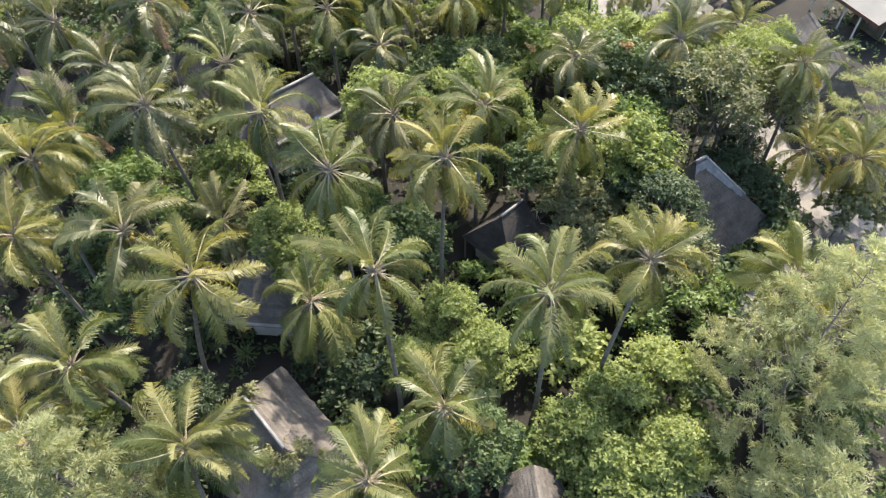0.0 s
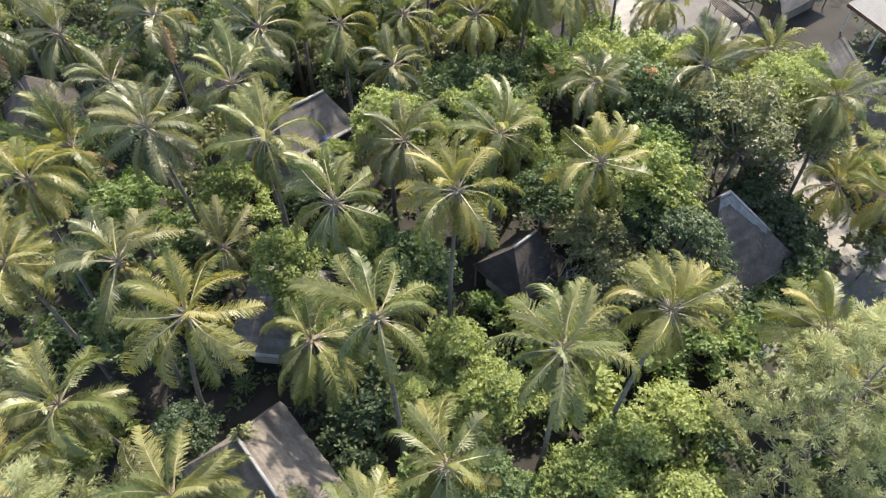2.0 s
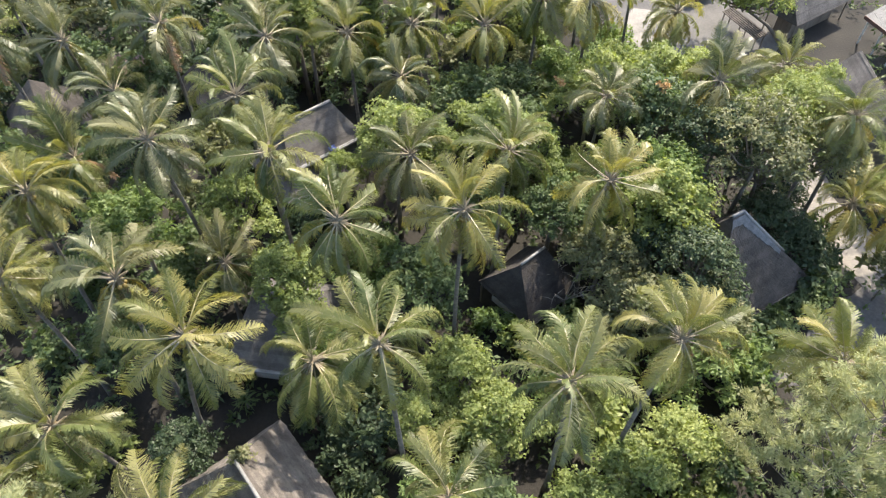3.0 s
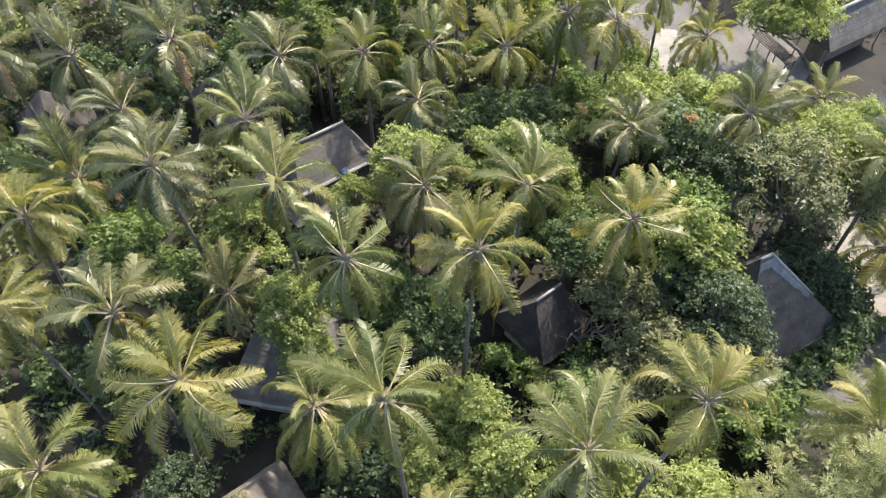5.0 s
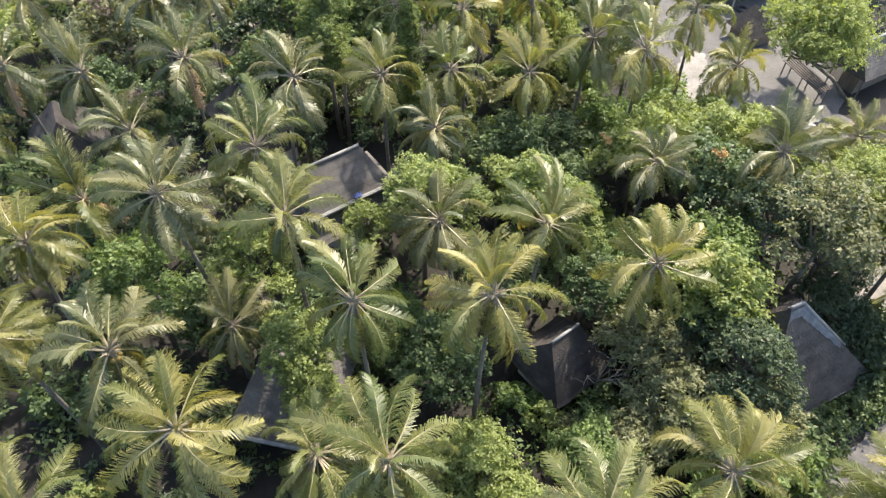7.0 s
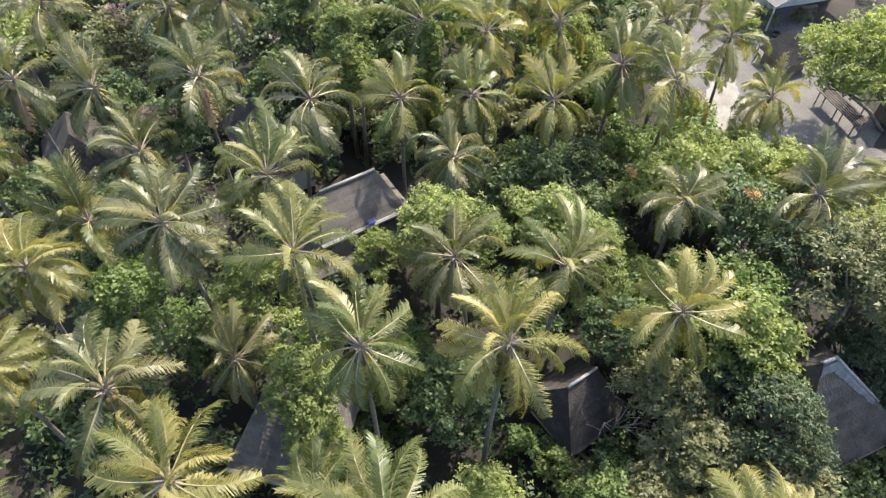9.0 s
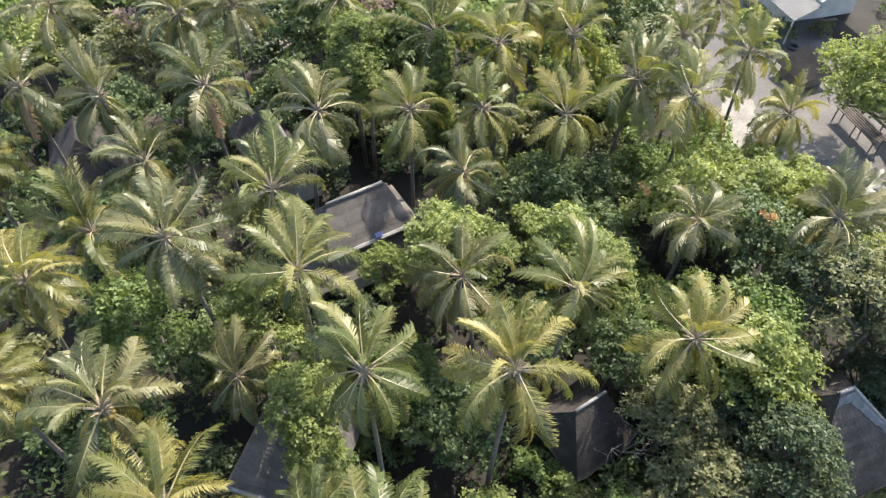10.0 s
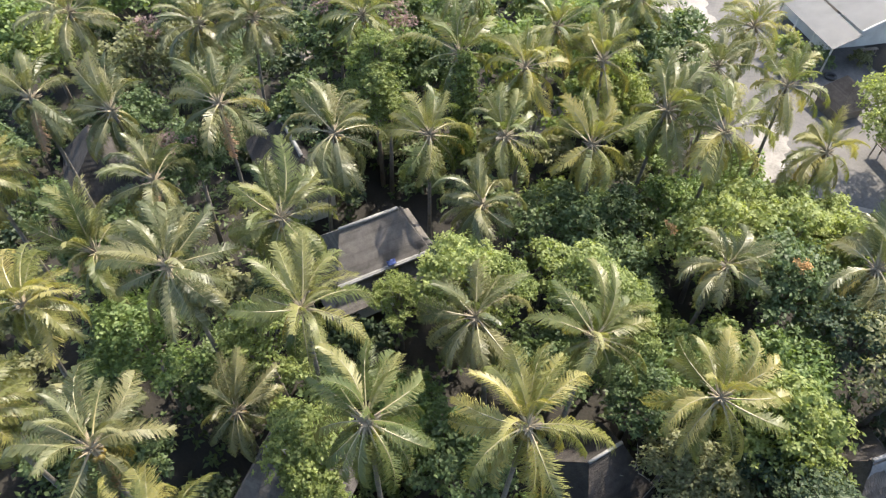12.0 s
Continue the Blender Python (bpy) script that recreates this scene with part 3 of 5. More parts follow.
        for i in range(4):
            k = (i + 1) % 4
            thatch_slope("lower_roof", q[i], q[k], w[k], w[i], mat, root, rng, 6, ragged=ragged)
        ev, ef = tube([c00 + Vector((0, 0, 0.02)), c10 + Vector((0, 0, 0.02))], [0.16, 0.16], 6)
        part_me("eave_board", mesh_from("eave_board", ev, ef, M_CAP), root, "pale grey eave board")
    ang = math.atan2(u.y, u.x)
    mw = Matrix.Rotation(ang, 4, "Z")
    ln0, ln1 = -(r1 - r0).length / 2 - hip0 + wall_in, (r1 - r0).length / 2 + hip1 - wall_in
    hw = half - wall_in
    top = eave + 0.5
    for lo, hi in (((ln0, -hw, -0.1), (ln1, -hw + 0.2, top)), ((ln0, hw - 0.2, -0.1), (ln1, hw, top)),
                   ((ln0, -hw + 0.2, -0.1), (ln0 + 0.2, hw - 0.2, top)), ((ln1 - 0.2, -hw + 0.2, -0.1), (ln1, hw - 0.2, top))):
        bm = bmesh.new()
        slab(bm, lo, hi, mw)
        part("wall", bm, wall or M_WALL, root)
    for sx in (ln0 - 0.7, ln1 + 0.7):
        for sy in (-half + 0.35, half - 0.35):
            q = mw @ Vector((sx, sy, 0))
            pv, pf = tube([(q.x, q.y, -0.1), (q.x, q.y, eave + 0.15)], [0.08, 0.07], 7)
            part_me("post", mesh_from("post", pv, pf, M_WOOD), root)
    return root


# ---- ground ----
def ground_sheet():
    n, size = 90, 900.0
    verts, faces = [], []
    for j in range(n + 1):
        for i in range(n + 1):
            x, y = ((i / n - 0.5) * 2), ((j / n - 0.5) * 2)
            x, y = math.copysign(abs(x) ** 2.2, x) * size, math.copysign(abs(y) ** 2.2, y) * size + 40
            verts.append((x, y, 0.06 * noise.noise(Vector((x * 0.15, y * 0.15, 0)))))
    for j in range(n):
        for i in range(n):
            p = j * (n + 1) + i
            faces.append((p, p + 1, p + n + 2, p + n + 1))
    return tagged(new("ground", mesh_from("ground", verts, faces, M_SOIL, smooth=True)), "soil strewn with leaf litter, shade of the gaps put into its colour", "ground", kind="structure")


ground_sheet()


def sand_patch(name, line, widths, label, seed, mat=None, lift=0.0):
    """A strip of sand along a line, with a wandering edge."""
    rng = random.Random(seed)
    pts, ws = [], []
    for i in range(len(line) - 1):
        for k in range(8):
            s = k / 8
            pts.append(Vector((*line[i], 0)).lerp(Vector((*line[i + 1], 0)), s))
            ws.append(widths[i] * (1 - s) + widths[i + 1] * s)
    pts.append(Vector((*line[-1], 0))); ws.append(widths[-1])
    verts, faces = [], []
    cols = 8
    for i, p in enumerate(pts):
        d = (pts[min(i + 1, len(pts) - 1)] - pts[max(i - 1, 0)]).normalized()
        s = Vector((-d.y, d.x, 0))
        wl, wr = ws[i] * rng.uniform(0.85, 1.15), ws[i] * rng.uniform(0.85, 1.15)
        for k in range(cols + 1):
            q = p + s * (-wl + (wl + wr) * k / cols)
            verts.append((q.x, q.y, 0.085 + lift + 0.03 * noise.noise(q * 0.6) - (0.12 if k in (0, cols) else 0)))
    for i in range(len(pts) - 1):
        for k in range(cols):
            p = i * (cols + 1) + k
            faces.append((p, p + 1, p + cols + 2, p + cols + 1))
    return tagged(new(name, mesh_from(name, verts, faces, mat or M_SAND, smooth=True)), label, "path", kind="structure")


sand_patch("path", [(40, 22), (34, 34), (29, 44), (27, 54), (28, 63)], [2.6, 2.6, 2.8, 3.2, 4], "pale sand track between trees and huts", 1)
sand_patch("yard", [(28, 62), (24, 74), (20, 86), (15, 104)], [5, 9, 11, 9], "sand yard by the house, its shade put into a grey colour", 2, M_YARD)
sand_patch("clearing", [(20.9, 28.3), (23.5, 28.6), (27.5, 31.3), (33, 36)], [0.5, 1.65, 1.7, 2.0], "grey stony sand clearing in front of the large hut", 5, M_YARD)
sand_patch("footpath", [(-6.4, 61), (-5, 64), (3, 74), (12, 84)], [0.8, 1.3, 1.6, 3], "narrow sandy footpath under the palms", 3)
# Pale sheets over the yard stand for sunlit gaps in its shade.
sand_patch("sunlit_patch", [(16.6, 63.6), (17.6, 66.5), (18.8, 70.0), (19.4, 73.4)], [1.0, 1.7, 1.8, 1.2], "sunlit patch of yard sand, its light put into a pale sheet", 6, M_SUNPATCH, 0.05)
sand_patch("sunlit_area", [(11.6, 84.0), (11.6, 88.6), (10.6, 94.0), (9.6, 100.0)], [2.0, 3.2, 3.4, 3.4], "sunlit sand beside the house, its light put into a pale sheet", 7, M_SUNPATCH, 0.05)
sand_patch("sunlit_strip", [(20.2, 88.0), (20.6, 92.0), (20.8, 98.0)], [0.9, 1.2, 1.4], "narrow strip of sunlit sand, its light put into a pale sheet", 8, M_SUNPATCH, 0.05)
sand_patch("glade", [(-38, 72), (-32, 74.3), (-27, 72.5)], [1.2, 3.0, 0.8], "dry grassy clearing", 4)

# ---- huts ----
straw_hut = hut((-11.0, 17.7, 8.0), (-8.4, 14.7, 8.0), 3.5, 3.45, 3.0, 2.6, M_THATCH_NEW, "hut with a straw-coloured hipped thatch roof and pale ridge cap", 1, cap=0.55, courses=24, ragged=0.8)
hut((4.2, 32.8, 5.4), (5.9, 34.4, 5.4), 2.2, 2.6, 1.4, 1.3, M_THATCH_DARK, "small hut under a weathered thatch roof, shade put into its dark colour", 2, cap=0.6, wall_in=0.8, courses=18)
hut((17.7, 34.7, 8.5), (18.5, 35.2, 8.5), 1.6, 4.0, 2.2, 6.0, M_THATCH, "large hut under a steep grey thatch roof", 3, cap=0.6, hip_cap=0.55, courses=20, apron=0.95)
hut((-13.4, 43.6, 8.1), (-10.2, 46.4, 8.1), 5.5, 2.4, 1.3, 1.3, M_THATCH_GREY, "two-tiered hut with a smooth grey thatch roof", 4, cap=0.7, wall_in=0.7, skirt=1.1, courses=22, ragged=0.25)
hut((-12.8, 29.3, 6.6), (-9.8, 29.0, 6.6), 3.1, 3.6, 1.6, 1.6, M_THATCH_GREY, "hut with a smooth grey roof half hidden by fronds", 5, courses=18, pale_eave=True)
hut((-22.5, 55.6, 6.3), (-19.2, 51.6, 6.3), 3.2, 3.0, 2.0, 2.0, M_THATCH_DARK, "dark-roofed hut with a pale ridge cap", 6)
hut((34.8, 57.0, 6.2), (34.6, 49.0, 6.2), 2.4, 3.0, 0.5, 2.4, M_THATCH_GREY, "dark grey thatched hut beside the sand track", 7, cap=False, courses=26, ragged=0.2, wall=M_WOOD)
hut((32.6, 68.3, 5.4), (38.6, 72.7, 5.4), 2.5, 2.0, 0.4, 1.6, M_THATCH_GREY, "long grey thatched hut at the edge of the yard", 8, courses=22, ragged=0.2, wall=M_WOOD)
hut((-37.2, 51.6, 5.8), (-35.5, 49.0, 5.8), 2.2, 3.2, 2.0, 2.0, M_THATCH_DARK, "brown thatched hut deep in the grove, shade put into its dark colour", 9, cap=False, wall=M_WOOD)
hut((4.75, 15.0, 4.4), (4.9, 11.0, 4.6), 2.2, 1.9, 0.25, 1.6, M_THATCH_NEW, "sunlit straw-thatched hut under trees", 10, cap=False, wall_in=0.7)

hut((25.0, 77.2, 3.7), (25.6, 76.2, 3.7), 1.5, 2.0, 1.2, 1.5, M_THATCH_DARK, "small dark pointed shelter standing in the yard", 12, cap=False, wall_in=0.5, courses=26, ragged=0.12, wall=M_WOOD)


def house(corner, ax, length, label, posts=5, wall=None, edge=None):
    """A long house: a low front roof, a higher main roof behind it, white walls and verge."""
    root = new("house")
    root.location = (corner[0], corner[1], 0)
    tagged(root, label, "house", "houses")
    a = Vector((ax[0], ax[1], 0)).normalized()
    d = Vector((-a.y, a.x, 0))
    if d.x < 0:
        d = -d
    rng = random.Random(4)
    def P(l, k, z):
        return a * l + d * k + Vector((0, 0, z))
    thatch_slope("front_roof", P(length, 2.8, 4.3), P(0, 2.8, 4.3), P(0, 0, 3.1), P(length, 0, 3.1), M_TILE, root, rng, 26, 0.05, "", 0.1)
    thatch_slope("main_roof", P(length, 7.4, 6.6), P(0.4, 7.4, 6.6), P(0.4, 2.9, 4.5), P(length, 2.9, 4.5), M_TILE, root, rng, 36, 0.05, "", 0.1)
    thatch_slope("back_roof", P(length, 7.4, 6.6), P(0.4, 7.4, 6.6), P(0.4, 12, 4.3), P(length, 12, 4.3), M_TILE, root, rng, 36, 0.05, "", 0.1)
    for p, q, w in ((P(0.3, 2.8, 4.62), P(0.3, 7.4, 6.75), 0.11), (P(0.3, 7.4, 6.75), P(0.3, 12, 4.5), 0.11)):
        tv, tf = tube([p, q], [w, w], 6)
        part_me("verge", mesh_from("verge", tv, tf, edge or M_WALL), root, "brown painted verge" if edge else "white painted verge")
    for l0, l1, k0, k1, z in ((4.0, length - 1, 2.7, 2.95, 4.2), (4.0, 4.25, 2.95, 11.3, 4.2), (4.0, length - 1, 11.3, 11.55, 4.2)):
        bm = bmesh.new()
        q = [P(l0, k0, -0.1), P(l1, k0, -0.1), P(l1, k1, -0.1), P(l0, k1, -0.1)]
        lo = [bm.verts.new(v) for v in q]
        hi = [bm.verts.new(v + Vector((0, 0, z + 0.1))) for v in q]
        bm.faces.new(lo[::-1]); bm.faces.new(hi)
        for i in range(4):
            k = (i + 1) % 4
            bm.faces.new((lo[i], lo[k], hi[k], hi[i]))
        bmesh.ops.recalc_face_normals(bm, faces=bm.faces)
        part("wall", bm, wall or M_WALL, root)
    if edge:
        bm = bmesh.new()
        mf = Matrix.Rotation(math.atan2(a.y, a.x), 4, "Z")
        slab(bm, (0, -0.06, 2.75), (length, -0.02, 3.12), mf)
        part("fascia", bm, edge, root, "brown painted fascia board")
    for k in range(posts):
        q = P(0.4 + k * (length - 0.8) / 4, 0.35, 0)
        tv, tf = tube([q + Vector((0, 0, -0.1)), q + Vector((0, 0, 3.15))], [0.1, 0.1], 8)
        part_me("post", mesh_from("post", tv, tf, M_WALL), root)
    return root


house((24.6, 82.4), (-0.43, 0.9), 13.0, "long house with a grey sheet roof and white verge")
house((40.4, 67.7), (0.346, -0.938), 9.0, "house with a pale grey roof and brown fascia board", 4, M_WOOD, M_FASCIA)

# ---- palms: x, y, height of the crown's heart, size, tone ----
PALMS_NEAR = [
    (-12.5, 21.0, 14.6, 1.05, 1), (-3.3, 20.1, 15.8, 1.0, 0), (-6.3, 28.05, 14.95, 1.0, 0), (0.3, 29.8, 14.1, 1.02, 1),
    (9.2, 34.5, 11.95, 1.0, 1), (-10.6, 32.3, 15.8, 0.95, 0), (-17.7, 33.2, 15.7, 1.0, 2), (-17.3, 24.7, 13.95, 1.05, 2),
    (-14.2, 29.8, 9.0, 0.8, 2), (-7.35, 22.1, 10.75, 0.95, 0), (4.8, 18.1, 16.5, 0.95, 0), (10.85, 22.2, 13.5, 1.0, 1),
    (-0.1, 14.8, 12.0, 1.05, 0), (-18.5, 17.5, 12.1, 1.05, 0), (-12.2, 13.5, 11.2, 1.05, 0), (19.2, 22.1, 11.8, 0.95, 1),
]
PALMS_MID = [
    (-3.1, 36.1, 12.3, 0.95, 2), (2.95, 35.7, 13.1, 0.95, 0), (-13.8, 37.7, 15.4, 1.0, 0), (10.2, 43.8, 11.1, 0.85, 2),
    (18.35, 45.15, 11.55, 1.05, 2), (-23.9, 25.4, 13.0, 1.0, 1), (-24.2, 30.4, 14.2, 1.05, 1), (-3.4, 11.0, 13.0, 1.05, 0),
    (28.2, 39.0, 5.6, 0.95, 1), (30.8, 36.6, 6.8, 1.05, 1), (25.3, 39.7, 13.0, 0.9, 0), (-22.9, 40.3, 13.5, 1.0, 2),
    (-24.6, 35.8, 11.8, 0.95, 0), (-20.5, 14.6, 11.0, 0.95, 1), (24.0, 47.8, 11.0, 0.8, 0),
]
PALMS_FAR = [
    (-21.2, 46.1, 15.0, 1.05, 2), (-14.1, 46.6, 13.7, 1.05, 2), (-8.85, 49.9, 12.0, 1.05, 0), (-3.9, 50.1, 12.7, 1.0, 0),
    (1.7, 52.3, 11.3, 1.05, 1), (6.5, 56.8, 11.7, 1.2, 0), (9.8, 53.3, 13.2, 1.15, 1), (-3.7, 57.6, 12.9, 1.1, 1),
    (18.4, 58.3, 9.0, 1.0, 1), (14.3, 59.8, 13.0, 1.0, 1), (12.6, 67.1, 13.0, 1.0, 1), (-8.7, 58.8, 12.4, 1.1, 0),
    (1.6, 59.7, 13.0, 1.1, 1), (-4.25, 44.2, 12.2, 0.9, 2), (-16.9, 61.1, 13.0, 1.0, 0), (-24.8, 58.7, 13.0, 1.05, 2),
]
PALMS_BACK = [
    (-31.8, 43.2, 15.6, 1.0, 2), (-27.4, 44.2, 14.8, 1.0, 2), (-33.6, 38.9, 13.0, 1.0, 1), (-38.5, 56.0, 13.0, 1.05, 2),
    (-28.4, 56.9, 13.0, 1.0, 2), (-2.2, 64.0, 12.5, 1.05, 0), (9.8, 61.8, 12.5, 1.0, 2), (-33.0, 30.5, 13.5, 1.0, 1),
    (-10.0, 68.0, 12.5, 1.0, 0), (4.0, 70.0, 12.5, 1.0, 0), (-20.0, 68.5, 12.5, 1.0, 2), (-33.0, 64.0, 13.0, 1.0, 0),
]
BASES = {(-7.35, 22.1): (-7.9, 24.4), (4.8, 18.1): (5.6, 19.7), (10.85, 22.2): (9.5, 21.3), (-18.5, 17.5): (-17.6, 18.4), (-23.9, 25.4): (-22.9, 25.2),
         (0.3, 29.8): (-0.2, 29.2), (-12.5, 21.0): (-15.3, 21.8), (-3.3, 20.1): (-2.9, 20.3), (-14.2, 29.8): (-15.6, 31.4), (-12.2, 13.5): (-13.2, 12.9),
         (-14.1, 46.6): (-16.6, 49.2), (28.2, 39.0): (28.6, 39.8), (30.8, 36.6): (31.5, 35.8), (19.2, 22.1): (20.6, 23.2), (-3.4, 11.0): (-3.0, 11.4)}
# the nearest palms, frond by frond: azimuth and elevation of the tip in degrees, reach in metres
FRONDS = {}
FRONDS[(-12.5, 21.0)] = [(160, 11, 3.7), (175, -10, 3.7), (-164, -29, 3.7), (-142, -26, 3.7), (-113, -48, 3.7), (-62, -39, 3.7), (-37, -34, 3.7), (-19, -25, 3.6), (16, -10, 3.4), (7, 40, 3.7), (78, -2, 3.7), (111, -26, 3.7), (127, 4, 3.7), (117, 9, 3.7), (144, 1, 3.7)]
FRONDS[(-3.3, 20.1)] = [(123, 11, 3.8), (113, 18, 3.5), (106, -5, 3.5), (79, 18, 3.5), (37, -14, 3.5), (35, -36, 3.5), (28, -47, 3.5), (18, -63, 3.5), (-32, -44, 3.5), (-75, -65, 3.5), (-158, -56, 3.5), (169, 21, 3.8), (-161, -72, 3.5)]
FRONDS[(-7.35, 22.1)] = [(160, -19, 3.4), (141, -31, 3.4), (119, -4, 3.4), (98, 1, 3.4), (71, -23, 3.4), (54, -27, 3.4), (35, -44, 3.4), (-5, -26, 3.4), (-27, -30, 3.4), (-48, -29, 3.6), (-68, -31, 3.6), (-87, -37, 3.4), (-101, -27, 3.5), (-134, -40, 3.4), (3, -12, 3.2), (22, -8, 3.2), (84, -10, 3.2), (-36, -56, 3.3), (-78, -62, 3.3), (-112, -60, 3.3), (128, -56, 3.2), (176, -48, 3.2), (60, 12, 3.2)]
FRONDS[(19.2, 22.1)] = [(102, -1, 3.4), (156, 34, 3.4), (144, -6, 3.4), (164, -17, 3.6), (-174, 2, 3.4), (83, -2, 3.4), (78, 11, 3.4), (-5, 0, 3.5), (-28, -24, 3.5), (24, 8, 3.5), (-62, -36, 3.5), (-110, -52, 3.5), (14, -38, 3.5)]
FRONDS[(0.3, 29.8)] = [(165, -8, 3.6), (176, -23, 3.6), (-127, -27, 3.6), (-115, -47, 3.3), (-82, -33, 3.3), (-62, -50, 3.6), (-49, -32, 3.6), (9, -41, 3.6), (-1, -2, 3.6), (50, 6, 3.6), (73, 10, 3.6), (85, 26, 3.6), (114, 15, 3.6), (127, -12, 3.6)]
FRONDS[(-6.3, 28.05)] = [(142, 27, 3.8), (154, -5, 3.5), (157, -22, 3.5), (-176, -44, 3.5), (-155, -60, 3.5), (-113, -57, 3.2), (-81, -58, 3.2), (-50, -47, 3.2), (-23, -52, 3.5), (7, -36, 3.5), (48, -38, 3.5), (63, -15, 3.5), (86, -5, 3.5), (104, 19, 3.5), (131, 10, 3.5)]
FRONDS[(9.2, 34.5)] = [(126, 3, 3.5), (109, -2, 3.5), (95, 14, 3.5), (84, 17, 3.5), (68, 18, 3.5), (42, 9, 3.5), (18, -4, 3.5), (-7, -17, 3.5), (-48, -49, 3.5), (-60, -57, 3.5), (-122, -38, 3.3), (-139, -9, 3.2), (-172, -17, 3.4), (132, -20, 3.5)]
FRONDS[(-17.7, 33.2)] = [(158, 17, 3.5), (166, 6, 3.5), (132, 20, 3.5), (119, 9, 3.5), (69, 22, 3.5), (93, 1, 3.5), (50, -18, 3.5), (-10, 3, 3.5), (-20, -18, 3.5), (-37, -27, 3.5), (-49, -31, 3.5), (-65, -24, 3.5), (-125, -61, 3.5), (-162, -30, 3.5), (178, -26, 3.5), (-173, -10, 3.5)]
FRONDS[(-17.3, 24.7)] = [(131, 7, 3.7), (119, 11, 3.7), (95, -5, 3.7), (95, -26, 3.7), (19, 14, 3.7), (92, -67, 3.7), (123, -73, 4.0), (-109, -69, 3.4), (-101, -34, 3.7), (-175, -32, 3.7), (-167, -10, 3.7), (172, -6, 3.7), (144, 1, 3.7)]
FRONDS[(-3.1, 36.1)] = [(164, -15, 3.4), (-161, -44, 3.4), (-115, -35, 3.0), (-66, -28, 3.0), (-14, -64, 3.4), (-33, -25, 3.9), (36, -20, 3.4), (65, -7, 3.4), (45, 26, 3.4), (103, -4, 3.4), (129, -7, 3.4), (96, 13, 3.4), (177, -22, 3.4)]
FRONDS[(4.8, 18.1)] = [(161, -26, 3.4), (162, -53, 3.4), (-143, -51, 3.4), (-100, -26, 3.4), (-76, -38, 3.4), (-3, -63, 3.4), (-18, -15, 3.4), (20, -16, 3.4), (34, -3, 3.4), (69, 12, 3.4), (78, -1, 3.4), (107, 0, 3.4), (126, -3, 3.4), (20, -55, 3.4)]
FRONDS[(10.85, 22.2)] = [(148, -28, 3.5), (151, -55, 3.5), (114, -18, 3.5), (111, -9, 3.5), (91, -10, 3.5), (88, -3, 3.5), (77, 7, 3.5), (65, -4, 3.5), (47, 3, 3.5), (39, -2, 3.5), (18, -20, 3.5), (3, -18, 3.5), (14, -39, 3.5), (-67, -62, 3.2), (-130, 0, 3.2)]
FRONDS[(-0.1, 14.8)] = [(144, -21, 3.7), (109, -10, 3.7), (100, -16, 3.4), (81, -6, 3.7), (57, -17, 3.7), (50, -23, 3.7), (26, -32, 3.7), (6, -48, 3.7), (-61, -69, 3.4), (-147, -66, 3.4), (-174, -48, 3.7), (146, -52, 3.7)]
FRONDS[(-18.5, 17.5)] = [(147, 6, 3.7), (134, 5, 3.7), (121, 0, 3.7), (87, -10, 3.7), (22, 39, 3.7), (4, 19, 3.7), (-12, 23, 3.7), (-16, 7, 3.7), (-30, 2, 3.4), (-47, 9, 3.4), (-151, -42, 3.7), (-180, -30, 3.7), (167, -17, 3.7), (156, -2, 3.7)]
FRONDS[(2.95, 35.7)] = [(138, -7, 3.4), (134, 12, 3.4), (175, 4, 3.5), (107, 37, 3.9), (87, 38, 3.6), (65, -9, 3.4), (39, 5, 3.4), (36, -12, 3.4), (0, -35, 3.4), (-13, -44, 3.4), (-46, -64, 3.0), (-108, 10, 3.0), (127, -45, 3.4)]
FRONDS[(-10.6, 32.3)] = [(156, 18, 3.6), (128, 17, 3.4), (114, 26, 3.4), (105, 30, 3.4), (73, 11, 3.4), (79, -10, 3.4), (30, -16, 3.4), (-9, -21, 3.3), (-53, 8, 3.0), (-121, -70, 3.0), (-172, -49, 3.4), (-169, -5, 3.4), (160, -21, 3.4)]
FRONDS[(-21.2, 46.1)] = [(155, 23, 4.0), (171, -6, 3.7), (176, -25, 3.7), (133, 24, 3.7), (117, 25, 3.7), (103, 13, 3.7), (91, 0, 3.7), (71, -13, 3.7), (57, -34, 3.7), (-20, -12, 3.7), (-47, -7, 3.7), (-76, -9, 3.7), (-175, -43, 3.7)]
FRONDS[(-14.1, 46.6)] = [(151, 22, 3.7), (128, 23, 3.7), (111, 14, 3.7), (86, 5, 3.7), (77, -7, 3.7), (38, -23, 3.7), (42, -48, 3.7), (76, -62, 3.7), (-41, -42, 3.9), (-63, -29, 3.7), (-79, -19, 3.7), (-98, -26, 3.4), (169, -13, 3.7), (174, -27, 3.7)]
FRONDS[(-8.85, 49.9)] = [(171, -21, 3.7), (130, 12, 3.7), (105, 16, 3.7), (96, 12, 3.7), (74, -6, 3.7), (42, -24, 3.7), (37, -44, 3.7), (15, -64, 3.7), (-59, -44, 3.7), (-91, -28, 3.7), (-112, -25, 3.4), (149, -6, 3.7)]
FRONDS[(-3.9, 50.1)] = [(145, -6, 3.5), (123, 10, 3.5), (108, 16, 3.5), (86, 19, 3.5), (66, -10, 3.5), (29, -28, 3.5), (19, -40, 3.5), (-44, -37, 3.4), (-84, -7, 3.2), (155, -54, 3.5), (128, -34, 3.5)]
